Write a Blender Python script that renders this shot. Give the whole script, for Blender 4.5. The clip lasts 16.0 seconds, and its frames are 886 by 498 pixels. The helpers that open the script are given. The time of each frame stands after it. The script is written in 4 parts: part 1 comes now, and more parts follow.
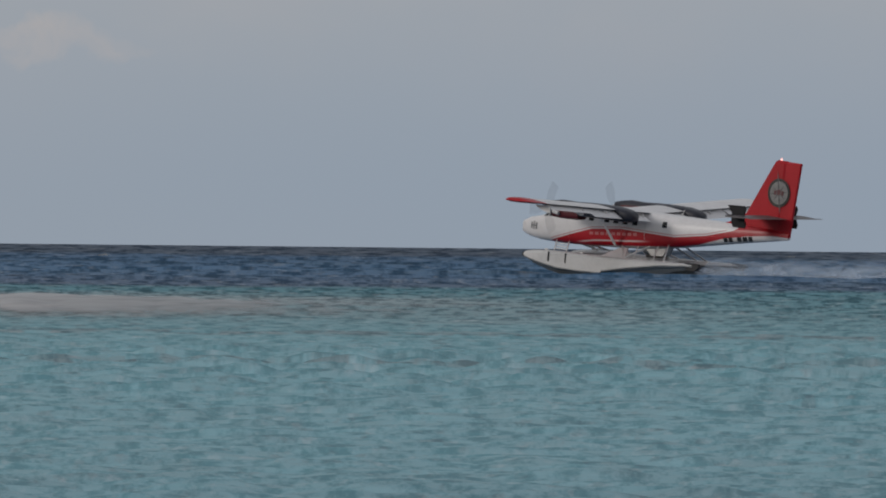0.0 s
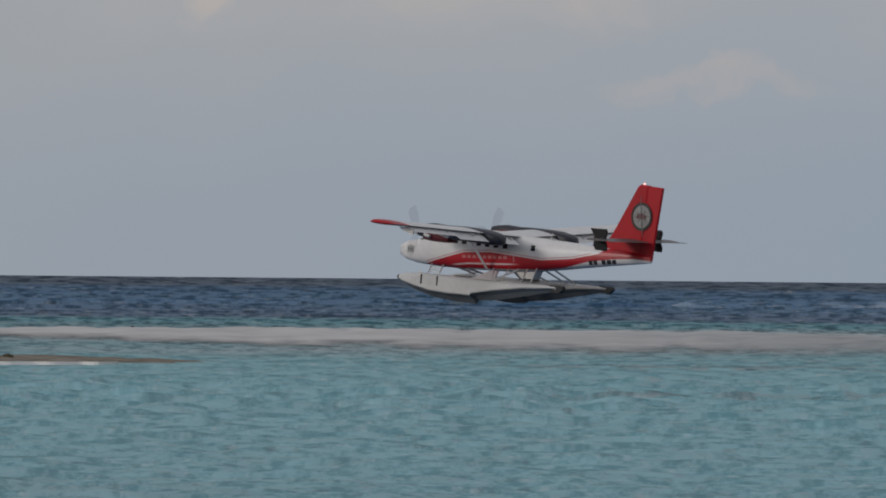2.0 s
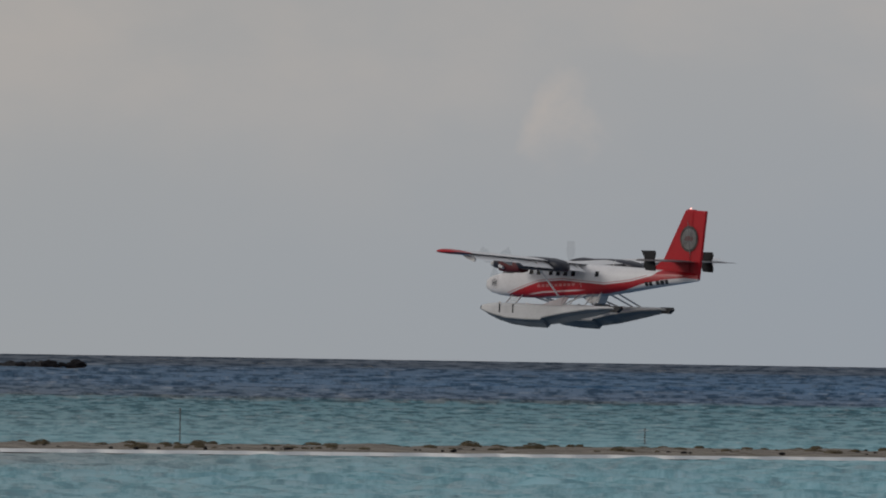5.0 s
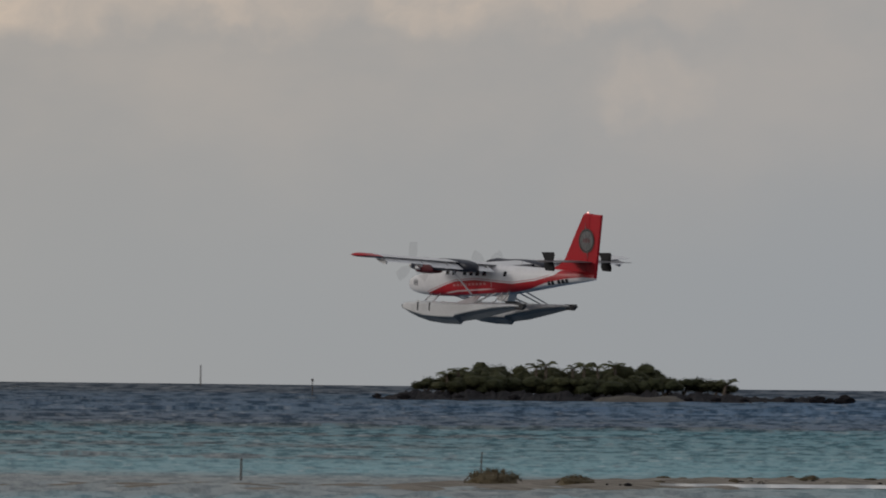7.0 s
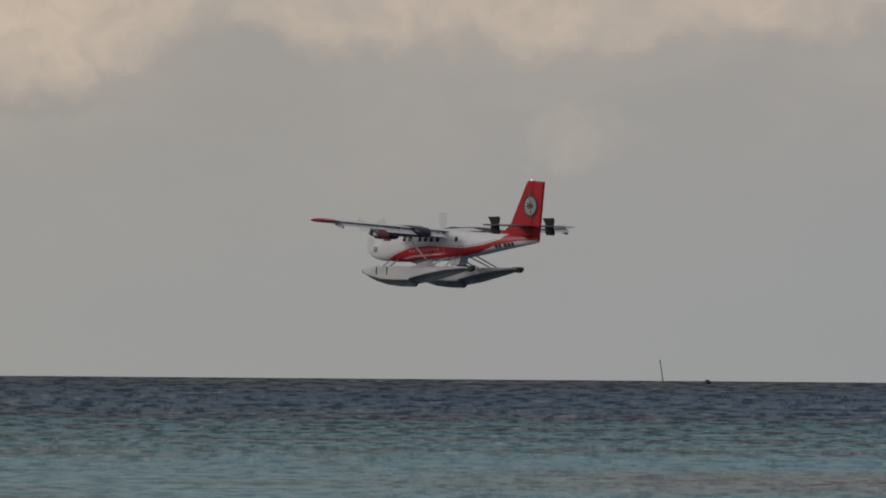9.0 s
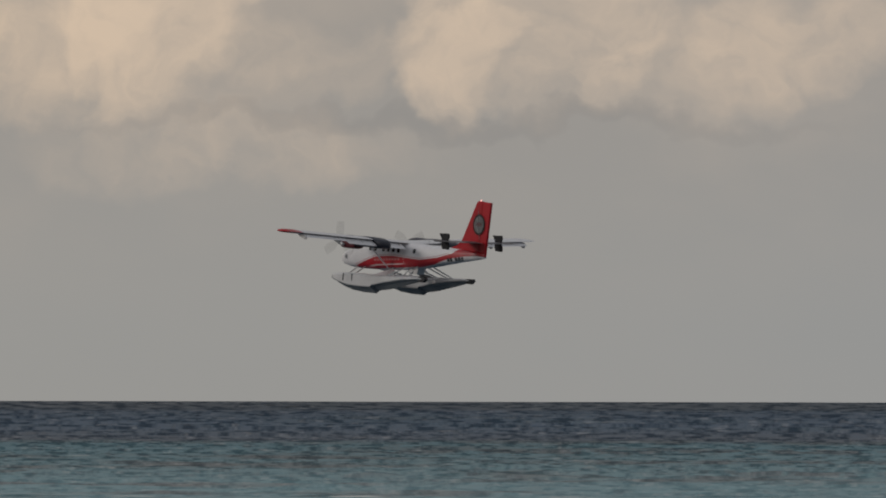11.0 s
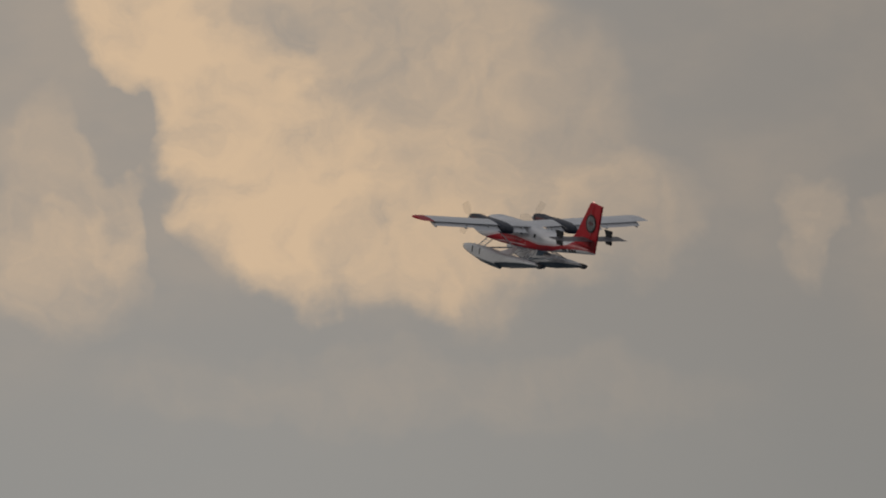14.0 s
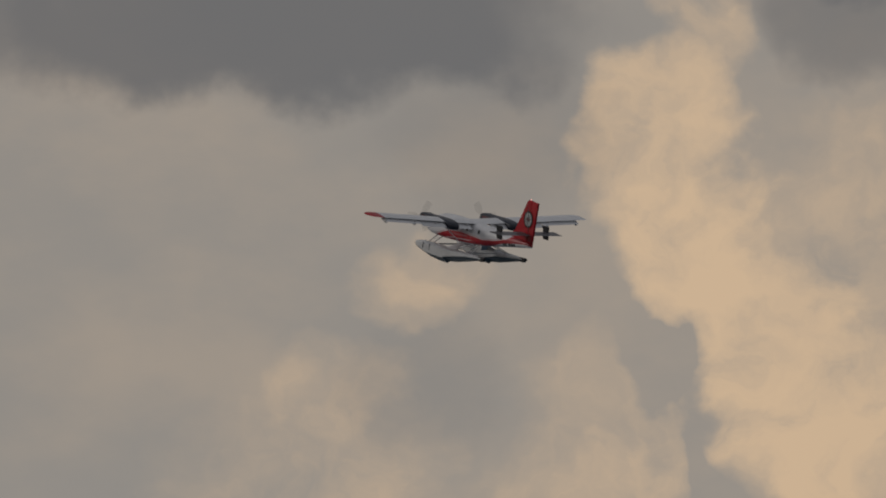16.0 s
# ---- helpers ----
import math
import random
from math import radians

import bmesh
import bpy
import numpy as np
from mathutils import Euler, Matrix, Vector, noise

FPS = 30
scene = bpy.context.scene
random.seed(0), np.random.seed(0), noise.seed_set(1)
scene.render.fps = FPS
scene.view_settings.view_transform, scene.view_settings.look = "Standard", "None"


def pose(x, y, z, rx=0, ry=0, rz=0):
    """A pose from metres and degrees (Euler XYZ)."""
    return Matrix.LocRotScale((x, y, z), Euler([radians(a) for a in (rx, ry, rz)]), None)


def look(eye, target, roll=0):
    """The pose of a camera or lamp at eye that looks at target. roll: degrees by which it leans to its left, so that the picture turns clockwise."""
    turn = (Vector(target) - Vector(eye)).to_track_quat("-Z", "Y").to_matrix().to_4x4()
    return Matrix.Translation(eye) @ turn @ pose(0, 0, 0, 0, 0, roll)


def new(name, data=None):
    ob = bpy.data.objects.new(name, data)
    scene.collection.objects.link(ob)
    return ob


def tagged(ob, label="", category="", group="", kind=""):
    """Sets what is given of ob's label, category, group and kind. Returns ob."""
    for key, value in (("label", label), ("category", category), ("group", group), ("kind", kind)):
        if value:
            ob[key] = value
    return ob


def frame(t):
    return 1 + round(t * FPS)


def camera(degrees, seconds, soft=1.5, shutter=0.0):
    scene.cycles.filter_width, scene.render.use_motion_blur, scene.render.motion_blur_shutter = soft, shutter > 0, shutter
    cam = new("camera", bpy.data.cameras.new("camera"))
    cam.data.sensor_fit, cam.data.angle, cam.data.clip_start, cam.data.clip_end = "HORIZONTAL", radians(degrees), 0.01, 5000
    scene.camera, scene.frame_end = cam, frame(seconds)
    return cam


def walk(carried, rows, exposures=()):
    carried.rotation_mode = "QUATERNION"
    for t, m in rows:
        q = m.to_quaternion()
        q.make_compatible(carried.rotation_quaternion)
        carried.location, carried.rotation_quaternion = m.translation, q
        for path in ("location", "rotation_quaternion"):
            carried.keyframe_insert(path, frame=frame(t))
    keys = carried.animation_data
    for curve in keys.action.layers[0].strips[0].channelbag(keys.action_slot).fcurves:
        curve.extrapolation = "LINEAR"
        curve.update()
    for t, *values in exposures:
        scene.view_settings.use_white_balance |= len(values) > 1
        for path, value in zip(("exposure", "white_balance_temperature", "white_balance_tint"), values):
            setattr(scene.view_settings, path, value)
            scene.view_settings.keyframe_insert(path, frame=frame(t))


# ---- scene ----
LENS = 4.825          # long telephoto, degrees across the picture
EYE = (0.0, 0.0, 1.4)  # held a little above the water on the beach
cam = camera(LENS, 16.0, soft=1.9, shutter=0.1)

# seconds, turn to the left of +y, tilt upwards, lean (degrees)
PAN = [
    (0, -16.694, -0.022, 0.58), (0.5, -15.707, 0.026, 0.62), (1, -14.808, 0.052, 0.51), (1.5, -13.966, 0.079, 0.48),
    (2, -12.965, 0.148, 0.51), (2.5, -11.751, 0.271, 0.58), (3, -10.433, 0.404, 0.58), (3.2, -9.903, 0.413, 0.58),
    (5.3, -5.017, 0.624, 0.84), (5.5, -4.665, 0.654, 0.77), (6, -3.738, 0.691, 0.84), (6.5, -2.651, 0.716, 0.77),
    (7, -1.403, 0.732, 0.62), (7.5, -0.186, 0.742, 0.51), (8, 0.931, 0.732, 0.48), (8.5, 1.866, 0.691, 0.48),
    (10.8, 6.137, 0.813, 0.15), (11, 6.586, 0.816, 0.11), (11.5, 7.730, 0.825, 0.00), (12, 8.823, 0.936, 0.00),
    (12.5, 9.726, 1.193, -0.11), (13, 10.660, 1.230, 0.62), (13.5, 11.555, 1.233, 1.06), (14, 12.908, 1.755, 0.62),
    (14.5, 13.751, 2.217, 0.62), (15, 14.368, 2.486, 0.62), (15.5, 15.187, 2.668, 0.62), (16, 15.878, 2.987, 0.62)]


def aim(turn, tilt, lean):
    a, b = radians(turn), radians(tilt)
    way = Vector((-math.sin(a) * math.cos(b), math.cos(a) * math.cos(b), math.sin(b)))
    return look(EYE, Vector(EYE) + 100 * way, lean)


EXPOSURES = [(0, 0.0), (6, -0.09), (8.5, -0.2), (11, -0.31), (12, -0.37), (13, -0.49), (14, -0.70), (16, -0.81)]
walk(cam, [(t, aim(a, b, c)) for t, a, b, c in PAN], EXPOSURES)


def at(az, r, z=0.0):
    """A place by its bearing (degrees left of +y) and distance from the beach."""
    return Vector((-r * math.sin(radians(az)), r * math.cos(radians(az)), z))


# ---------------------------------------------------------------- world and sun
SUN_EL, SUN_AZ = 16.0, 108.0   # low sun behind the beach, softened by cloud


def nodes_of(owner):
    owner.use_nodes = True
    tree = owner.node_tree
    tree.nodes.clear()
    return tree


class Net:
    """Small wrapper to write node trees as sums of terms."""

    def __init__(self, owner):
        self.tree = nodes_of(owner)

    def add(self, kind, **props):
        n = self.tree.nodes.new(kind)
        for key, value in props.items():
            setattr(n, key, value)
        return n

    def put(self, socket, value):
        if isinstance(value, bpy.types.NodeSocket):
            self.tree.links.new(value, socket)
        else:
            socket.default_value = value

    def math(self, op, a, b=0.0, c=0.0):
        n = self.add("ShaderNodeMath", operation=op)
        for s, v in zip(n.inputs, (a, b, c)):
            self.put(s, v)
        return n.outputs[0]

    def vec(self, x, y=0.0, z=0.0):
        n = self.add("ShaderNodeCombineXYZ")
        for s, v in zip(n.inputs, (x, y, z)):
            self.put(s, v)
        return n.outputs[0]

    def split(self, v):
        n = self.add("ShaderNodeSeparateXYZ")
        self.put(n.inputs[0], v)
        return n.outputs

    def noise(self, vector, scale, detail=4.0, rough=0.55, distort=0.0):
        n = self.add("ShaderNodeTexNoise")
        self.put(n.inputs["Vector"], vector)
        for key, v in (("Scale", scale), ("Detail", detail), ("Roughness", rough), ("Distortion", distort)):
            self.put(n.inputs[key], v)
        return n.outputs["Fac"]

    def ramp(self, fac, stops, mode="LINEAR"):
        n = self.add("ShaderNodeValToRGB")
        n.color_ramp.interpolation = mode
        el = n.color_ramp.elements
        while len(el) < len(stops):
            el.new(0.5)
        for e, (p, col) in zip(el, stops):
            e.position = p
            e.color = (*col, 1) if len(col) == 3 else col
        self.put(n.inputs[0], fac)
        return n.outputs[0]

    def smooth(self, v, lo, hi, a=0.0, b=1.0):
        n = self.add("ShaderNodeMapRange", interpolation_type="SMOOTHSTEP")
        for s, x in zip(n.inputs, (v, lo, hi, a, b)):
            self.put(s, x)
        return n.outputs[0]

    def mix(self, fac, a, b):
        n = self.add("ShaderNodeMix", data_type="RGBA")
        for s, v in ((n.inputs[0], fac), (n.inputs[6], a), (n.inputs[7], b)):
            self.put(s, (*v, 1) if isinstance(v, tuple) and len(v) == 3 else v)
        return n.outputs[2]


# banks of cloud: bearing, height over the horizon, half width, half height (degrees), brightness
TOWER = [
    (14.75, 3.55, 0.42, 0.5, 1.1), (14.45, 3.0, 0.42, 0.42, 1.0), (14.1, 2.6, 0.42, 0.4, 0.9), (13.85, 2.15, 0.55, 0.5, 1.0), (13.3, 1.95, 0.75, 0.5, 0.9),
    (14.9, 2.05, 0.4, 0.34, 0.3), (15.0, 1.65, 0.5, 0.3, 0.3), (12.75, 1.9, 0.5, 0.4, 0.4), (13.4, 3.0, 0.75, 0.7, 0.42), (12.5, 2.5, 0.5, 0.5, 0.22),
    (14.72, 2.5, 0.2, 0.24, -0.6), (14.4, 1.9, 0.11, 0.36, -0.42), (15.85, 2.9, 0.22, 0.16, 0.22), (16.05, 2.72, 0.22, 0.14, 0.2), (16.45, 2.2, 0.3, 0.22, 0.3),
    (15.9, 1.7, 0.4, 0.3, 0.1), (16.6, 1.6, 0.6, 0.5, 0.25), (14.4, 4.25, 0.2, 0.3, 0.5), (13.1, 1.0, 1.4, 0.18, 0.08)]
BANKS = [
    (12.2, 1.95, 0.5, 0.28, 0.3), (10.88, 1.88, 0.13, 0.24, 0.42), (10.2, 1.84, 0.34, 0.14, 0.24), (9.4, 2.2, 0.32, 0.36, 0.6), (8.85, 2.15, 0.45, 0.42, 0.68),
    (8.15, 2.05, 0.5, 0.48, 0.75), (8.9, 1.62, 0.6, 0.12, 0.2), (7.25, 1.85, 0.4, 0.2, 0.25), (6.5, 2.1, 0.36, 0.52, 0.95), (5.9, 2.05, 0.4, 0.42, 0.5),
    (4.7, 2.02, 0.42, 0.26, 0.5), (5.4, 1.9, 0.6, 0.3, 0.28), (7.8, 1.35, 0.8, 0.2, 0.22), (3.2, 2.15, 0.9, 0.3, 0.45), (1.8, 2.1, 0.9, 0.24, 0.4),
    (0.4, 2.1, 0.7, 0.2, 0.3), (-1.4, 2.15, 1.2, 0.22, 0.35), (-2.5, 1.65, 0.24, 0.15, 0.17), (-6.25, 1.33, 0.16, 0.22, 0.18), (-9.1, 1.7, 0.16, 0.14, 0.3),
    (-11.6, 1.65, 0.14, 0.14, 0.35), (-10.3, 1.75, 0.5, 0.18, 0.25), (-14.4, 1.05, 0.5, 0.09, 0.35), (-13.3, 1.55, 0.8, 0.2, 0.2), (2.0, 1.25, 0.3, 0.12, 0.12)]
DARK = [(16.9, 4.22, 1.8, 0.46, 1.0), (14.0, 4.65, 0.9, 0.22, 0.6), (13.65, 4.3, 0.4, 0.28, 0.7), (15.6, 3.6, 0.5, 0.4, 0.25), (6.6, 1.5, 1.6, 0.06, 0.2), (16.0, 2.25, 0.35, 0.3, 0.15)]


def make_world():
    world = bpy.data.worlds.new("evening_sky")
    scene.world = world
    n = Net(world)
    d = n.add("ShaderNodeTexCoord").outputs["Generated"]
    x, y, z = n.split(d)
    u = n.math("MULTIPLY", n.math("ARCTAN2", n.math("MULTIPLY", x, -1.0), y), 57.2958)
    v = n.math("MULTIPLY", n.math("ARCSINE", z), 57.2958)
    p = n.vec(u, v, 0.0)
    wu = n.math("MULTIPLY_ADD", n.math("SUBTRACT", n.noise(p, 1.5, 4.0, 0.5), 0.5), 0.85, u)
    wv = n.math("MULTIPLY_ADD", n.math("SUBTRACT", n.noise(n.vec(u, v, 7.3), 1.6, 4.0, 0.5), 0.5), 0.65, v)

    wu = n.math("MULTIPLY_ADD", n.math("SUBTRACT", n.noise(n.vec(u, v, 11.0), 4.5, 4.0, 0.5), 0.5), 0.24, wu)
    wv = n.math("MULTIPLY_ADD", n.math("SUBTRACT", n.noise(n.vec(u, v, 15.0), 4.5, 4.0, 0.5), 0.5), 0.24, wv)

    def banks(rows):
        total = 0.0
        for cu, cv, ru, rv, amp in rows:
            a = n.math("MULTIPLY", n.math("SUBTRACT", wu, cu), 1 / ru)
            b = n.math("MULTIPLY", n.math("SUBTRACT", wv, cv), 1 / rv)
            q = n.math("ADD", n.math("MULTIPLY", a, a), n.math("MULTIPLY", b, b))
            total = n.math("MULTIPLY_ADD", n.smooth(q, 1.5, 0.35) if amp > 0.7 else n.smooth(q, 2.4, 0.0), amp, total)
        return total

    lit = n.math("ADD", banks(TOWER), banks(BANKS))
    billow = n.noise(n.vec(wu, wv, 2.0), 1.6, 7.0, 0.6)
    lit = n.math("MULTIPLY", n.math("MAXIMUM", lit, 0.0), n.smooth(billow, 0.3, 0.66, 0.5, 1.2))
    # billows catch the light on their upper sunward side
    heap = n.noise(n.vec(wu, wv, 2.5), 2.6, 5.0, 0.55)
    shifted = n.noise(n.vec(n.math("ADD", wu, 0.10), n.math("ADD", wv, 0.09), 2.5), 2.6, 5.0, 0.55)
    relief = n.math("SUBTRACT", heap, shifted)
    lit = n.math("MULTIPLY", lit, n.math("MAXIMUM", n.math("MULTIPLY_ADD", relief, 2.6, 1.0), 0.2))
    lit = n.math("SUBTRACT", 1.0, n.math("POWER", 2.718, n.math("MULTIPLY", lit, -1.25)))
    # thin uneven veil everywhere
    veil = n.smooth(n.noise(n.vec(u, n.math("MULTIPLY", v, 1.6), 4.0), 0.7, 6.0, 0.55), 0.35, 0.75)
    lit = n.math("MINIMUM", n.math("MULTIPLY_ADD", veil, n.smooth(v, 0.4, 2.0, 0.02, 0.2), lit), 1.0)
    side = n.smooth(u, -21.0, 11.0)                     # cooler away from the sunset, warmer towards it
    low = n.mix(side, (0.275, 0.332, 0.408), (0.395, 0.388, 0.37))
    high = n.mix(side, (0.352, 0.375, 0.408), (0.41, 0.378, 0.345))
    grey = n.mix(n.smooth(v, 0.2, 2.2), low, high)
    sunset = n.smooth(u, 7.5, 13.5)                     # fullest colour on the tall cloud
    warm = n.mix(sunset, n.mix(side, (0.45, 0.40, 0.385), (0.80, 0.635, 0.485)), (0.89, 0.65, 0.43))
    colour = n.mix(lit, grey, warm)
    gloom = n.math("MINIMUM", banks(DARK), 1.0)
    colour = n.mix(n.math("MULTIPLY", gloom, 0.85), colour, (0.19, 0.19, 0.20))
    glow = n.smooth(u, 9.0, 14.5, 1.0, 1.22)            # the sky brightens towards the sunset
    bright = n.add("ShaderNodeVectorMath", operation="SCALE")
    n.put(bright.inputs[0], colour)
    n.put(bright.inputs["Scale"], n.math("MULTIPLY_ADD", n.math("SUBTRACT", glow, 1.0), n.smooth(u, 60.0, 25.0), 1.0))
    colour = bright.outputs[0]
    # the overcast goes on brighter overhead
    colour = n.mix(n.smooth(v, 5.5, 40.0), colour, (0.44, 0.455, 0.49))
    sky = n.add("ShaderNodeTexSky", sky_type="NISHITA", sun_disc=False, sun_elevation=radians(SUN_EL), sun_rotation=radians(-SUN_AZ))
    a, b, s = (n.add("ShaderNodeBackground") for _ in range(3))
    n.put(a.inputs[0], sky.outputs[0])
    n.put(a.inputs[1], 0.06)
    n.put(b.inputs[0], colour)
    m = n.add("ShaderNodeMixShader")
    n.put(m.inputs[0], 0.96)
    n.put(m.inputs[1], a.outputs[0])
    n.put(m.inputs[2], b.outputs[0])
    out = n.add("ShaderNodeOutputWorld")
    n.put(out.inputs[0], m.outputs[0])
    n.tree.nodes.remove(s)


make_world()
lamp = bpy.data.lights.new("sun", "SUN")
lamp.energy, lamp.angle, lamp.color = 0.95, radians(12), (1.0, 0.95, 0.9)
sun = new("sun", lamp)
sun.matrix_basis = look(at(SUN_AZ, 50, 50 * math.tan(radians(SUN_EL))), (0, 0, 0))


# ---------------------------------------------------------------- materials
def material(name, colour, rough=0.5, metal=0.0, grain=0.0, scale=4.0, bump=0.0, colour2=None, coat=0.0, spec=0.5):
    """Painted or natural surface: two scales of variation, roughness and a little relief."""
    m = bpy.data.materials.new(name)
    n = Net(m)
    o = n.add("ShaderNodeTexCoord").outputs["Object"]
    big, fine = n.noise(o, scale, 5.0), n.noise(o, scale * 9, 6.0, 0.65)
    c2 = colour2 or tuple(c * (1 - grain) for c in colour)
    f = n.math("MULTIPLY_ADD", fine, 0.45, n.math("MULTIPLY", big, 0.75))
    col = n.mix(n.smooth(f, 0.38, 0.85), colour, c2)
    p = n.add("ShaderNodeBsdfPrincipled")
    n.put(p.inputs["Base Color"], col)
    n.put(p.inputs["Roughness"], n.math("MULTIPLY_ADD", fine, 0.15, rough - 0.07))
    n.put(p.inputs["Metallic"], metal)
    n.put(p.inputs["Coat Weight"], coat)
    n.put(p.inputs["Specular IOR Level"], spec)
    if bump:
        b = n.add("ShaderNodeBump")
        n.put(b.inputs["Strength"], bump)
        n.put(b.inputs["Distance"], 0.03)
        n.put(b.inputs["Height"], fine)
        n.put(p.inputs["Normal"], b.outputs[0])
    out = n.add("ShaderNodeOutputMaterial")
    n.put(out.inputs[0], p.outputs[0])
    return m


WHITE = material("white_paint", (0.69, 0.675, 0.675), 0.35, grain=0.16, scale=0.8)
RED = material("red_paint", (0.42, 0.010, 0.018), 0.4, grain=0.22, scale=0.8, spec=0.25)
MAROON = material("maroon_paint", (0.10, 0.009, 0.013), 0.45, grain=0.3, scale=0.9)
BLACKPAINT = material("black_paint", (0.012, 0.012, 0.014), 0.6, grain=0.4, scale=1.2, spec=0.25)
NAVY = material("navy_paint", (0.018, 0.02, 0.034), 0.45, grain=0.4, scale=1.2)
BLACK = material("black_rubber", (0.015, 0.015, 0.017), 0.6, grain=0.3)
GLASS = material("dark_window", (0.015, 0.018, 0.022), 0.12, grain=0.3)
RINGGREY = material("ring_grey", (0.07, 0.075, 0.07), 0.5, grain=0.4, scale=4.0)
# the tailplane's shade is put into this dark grey
TAILSHADE = material("tail_shade_grey", (0.10, 0.09, 0.095), 0.45, grain=0.3)
FLOAT = material("float_paint", (0.56, 0.555, 0.55), 0.42, grain=0.2, scale=0.7)
# grey stands in for the shade under the floats
BOTTOM = material("float_bottom", (0.19, 0.205, 0.215), 0.5, grain=0.3, scale=0.8)
METAL = material("strut_metal", (0.62, 0.61, 0.6), 0.4, 0.3, grain=0.15)
LETTER = material("pale_letters", (0.50, 0.17, 0.17), 0.5, grain=0.1)
EMBLEM = material("emblem_grey", (0.56, 0.56, 0.55), 0.5, grain=0.3, scale=3.0)
WEEDSAND = material("brown_sand", (0.30, 0.265, 0.225), 0.95, scale=1.6, bump=0.5, colour2=(0.07, 0.058, 0.038), spec=0.15)
ROCK = material("dark_rock", (0.022, 0.02, 0.022), 0.95, grain=0.5, scale=0.5, bump=0.6, spec=0.08)
ISLESAND = material("grey_beach_sand", (0.13, 0.115, 0.10), 0.95, scale=0.4, bump=0.4, colour2=(0.05, 0.045, 0.038), spec=0.1)
INK = material("emblem_line_grey", (0.16, 0.16, 0.165), 0.5, grain=0.3, scale=3.0)
STICK = material("weathered_wood", (0.10, 0.09, 0.085), 0.85, grain=0.3)
SCRUB = material("dry_scrub", (0.125, 0.098, 0.055), 0.9, grain=0.4, scale=3.0)
FOAM = material("foam", (0.66, 0.66, 0.65), 0.8, grain=0.1, scale=0.4)
LEAF = material("leaf", (0.056, 0.056, 0.026), 0.8, scale=0.22, colour2=(0.028, 0.034, 0.017), spec=0.15)
PALM = material("palm_leaf", (0.10, 0.10, 0.045), 0.7, scale=0.8, colour2=(0.05, 0.06, 0.025), spec=0.2)
BARK = material("bark", (0.14, 0.11, 0.085), 0.9, grain=0.4)


def livery():
    """White fuselage paint with the red wave that sweeps from under the cockpit up to the fin."""
    m = bpy.data.materials.new("fuselage_livery")
    n = Net(m)
    o = n.add("ShaderNodeTexCoord").outputs["Object"]
    x, y, z = n.split(o)
    q = n.math("MULTIPLY_ADD", x, 1 / 16.0, 10.0 / 16.0)

    def curve(points):
        return n.math("MULTIPLY_ADD", n.ramp(q, [((px + 10) / 16, ((pz + 1.5) / 3,) * 3) for px, pz in sorted(points)]), 3.0, -1.5)
    up = curve([(3.35, -1.0), (2.7, -0.80), (1.8, -0.52), (0.85, -0.24), (-0.8, -0.10), (-2.3, -0.16), (-3.8, -0.22), (-5.5, 0.0), (-6.9, 0.36), (-7.7, 0.9), (-9.9, 1.3)])
    down = curve([(3.35, -1.02), (2.6, -1.2), (1.7, -1.15), (0.7, -1.0), (-0.7, -0.9), (-3.8, -0.68), (-5.0, -0.47), (-6.3, -0.08), (-7.6, 0.17), (-8.9, 0.3), (-10, 0.26)])

    def inside(top, bottom):
        return n.math("MULTIPLY", n.smooth(n.math("SUBTRACT", top, z), -0.01, 0.01), n.smooth(n.math("SUBTRACT", z, bottom), -0.01, 0.01))
    aft = n.smooth(x, 3.35, 3.25)
    red = n.math("MULTIPLY", inside(up, down), aft)
    line = n.math("MULTIPLY", inside(n.math("ADD", up, 0.11), n.math("ADD", up, 0.06)), n.math("MULTIPLY", aft, n.smooth(x, -6.6, -6.5)))
    cut = n.math("MULTIPLY", inside(n.math("ADD", down, 0.27), n.math("ADD", down, 0.19)), n.math("MULTIPLY", n.smooth(x, -2.6, -1.6), n.smooth(x, 1.9, 1.2)))
    big, fine = n.noise(o, 0.9, 5.0), n.noise(o, 8.0, 6.0, 0.65)
    white = n.mix(n.smooth(n.math("MULTIPLY_ADD", fine, 0.4, n.math("MULTIPLY", big, 0.7)), 0.4, 0.8), (0.69, 0.675, 0.675), (0.58, 0.565, 0.565))
    paint = n.mix(n.smooth(big, 0.35, 0.7), (0.42, 0.010, 0.018), (0.34, 0.009, 0.015))
    col = n.mix(n.math("MULTIPLY", cut, 0.75), n.mix(n.math("MAXIMUM", red, n.math("MULTIPLY", line, 0.55)), white, paint), white)
    p = n.add("ShaderNodeBsdfPrincipled")
    n.put(p.inputs["Base Color"], col)
    n.put(p.inputs["Roughness"], n.math("MULTIPLY_ADD", fine, 0.15, 0.3))
    out = n.add("ShaderNodeOutputMaterial")
    n.put(out.inputs[0], p.outputs[0])
    return m


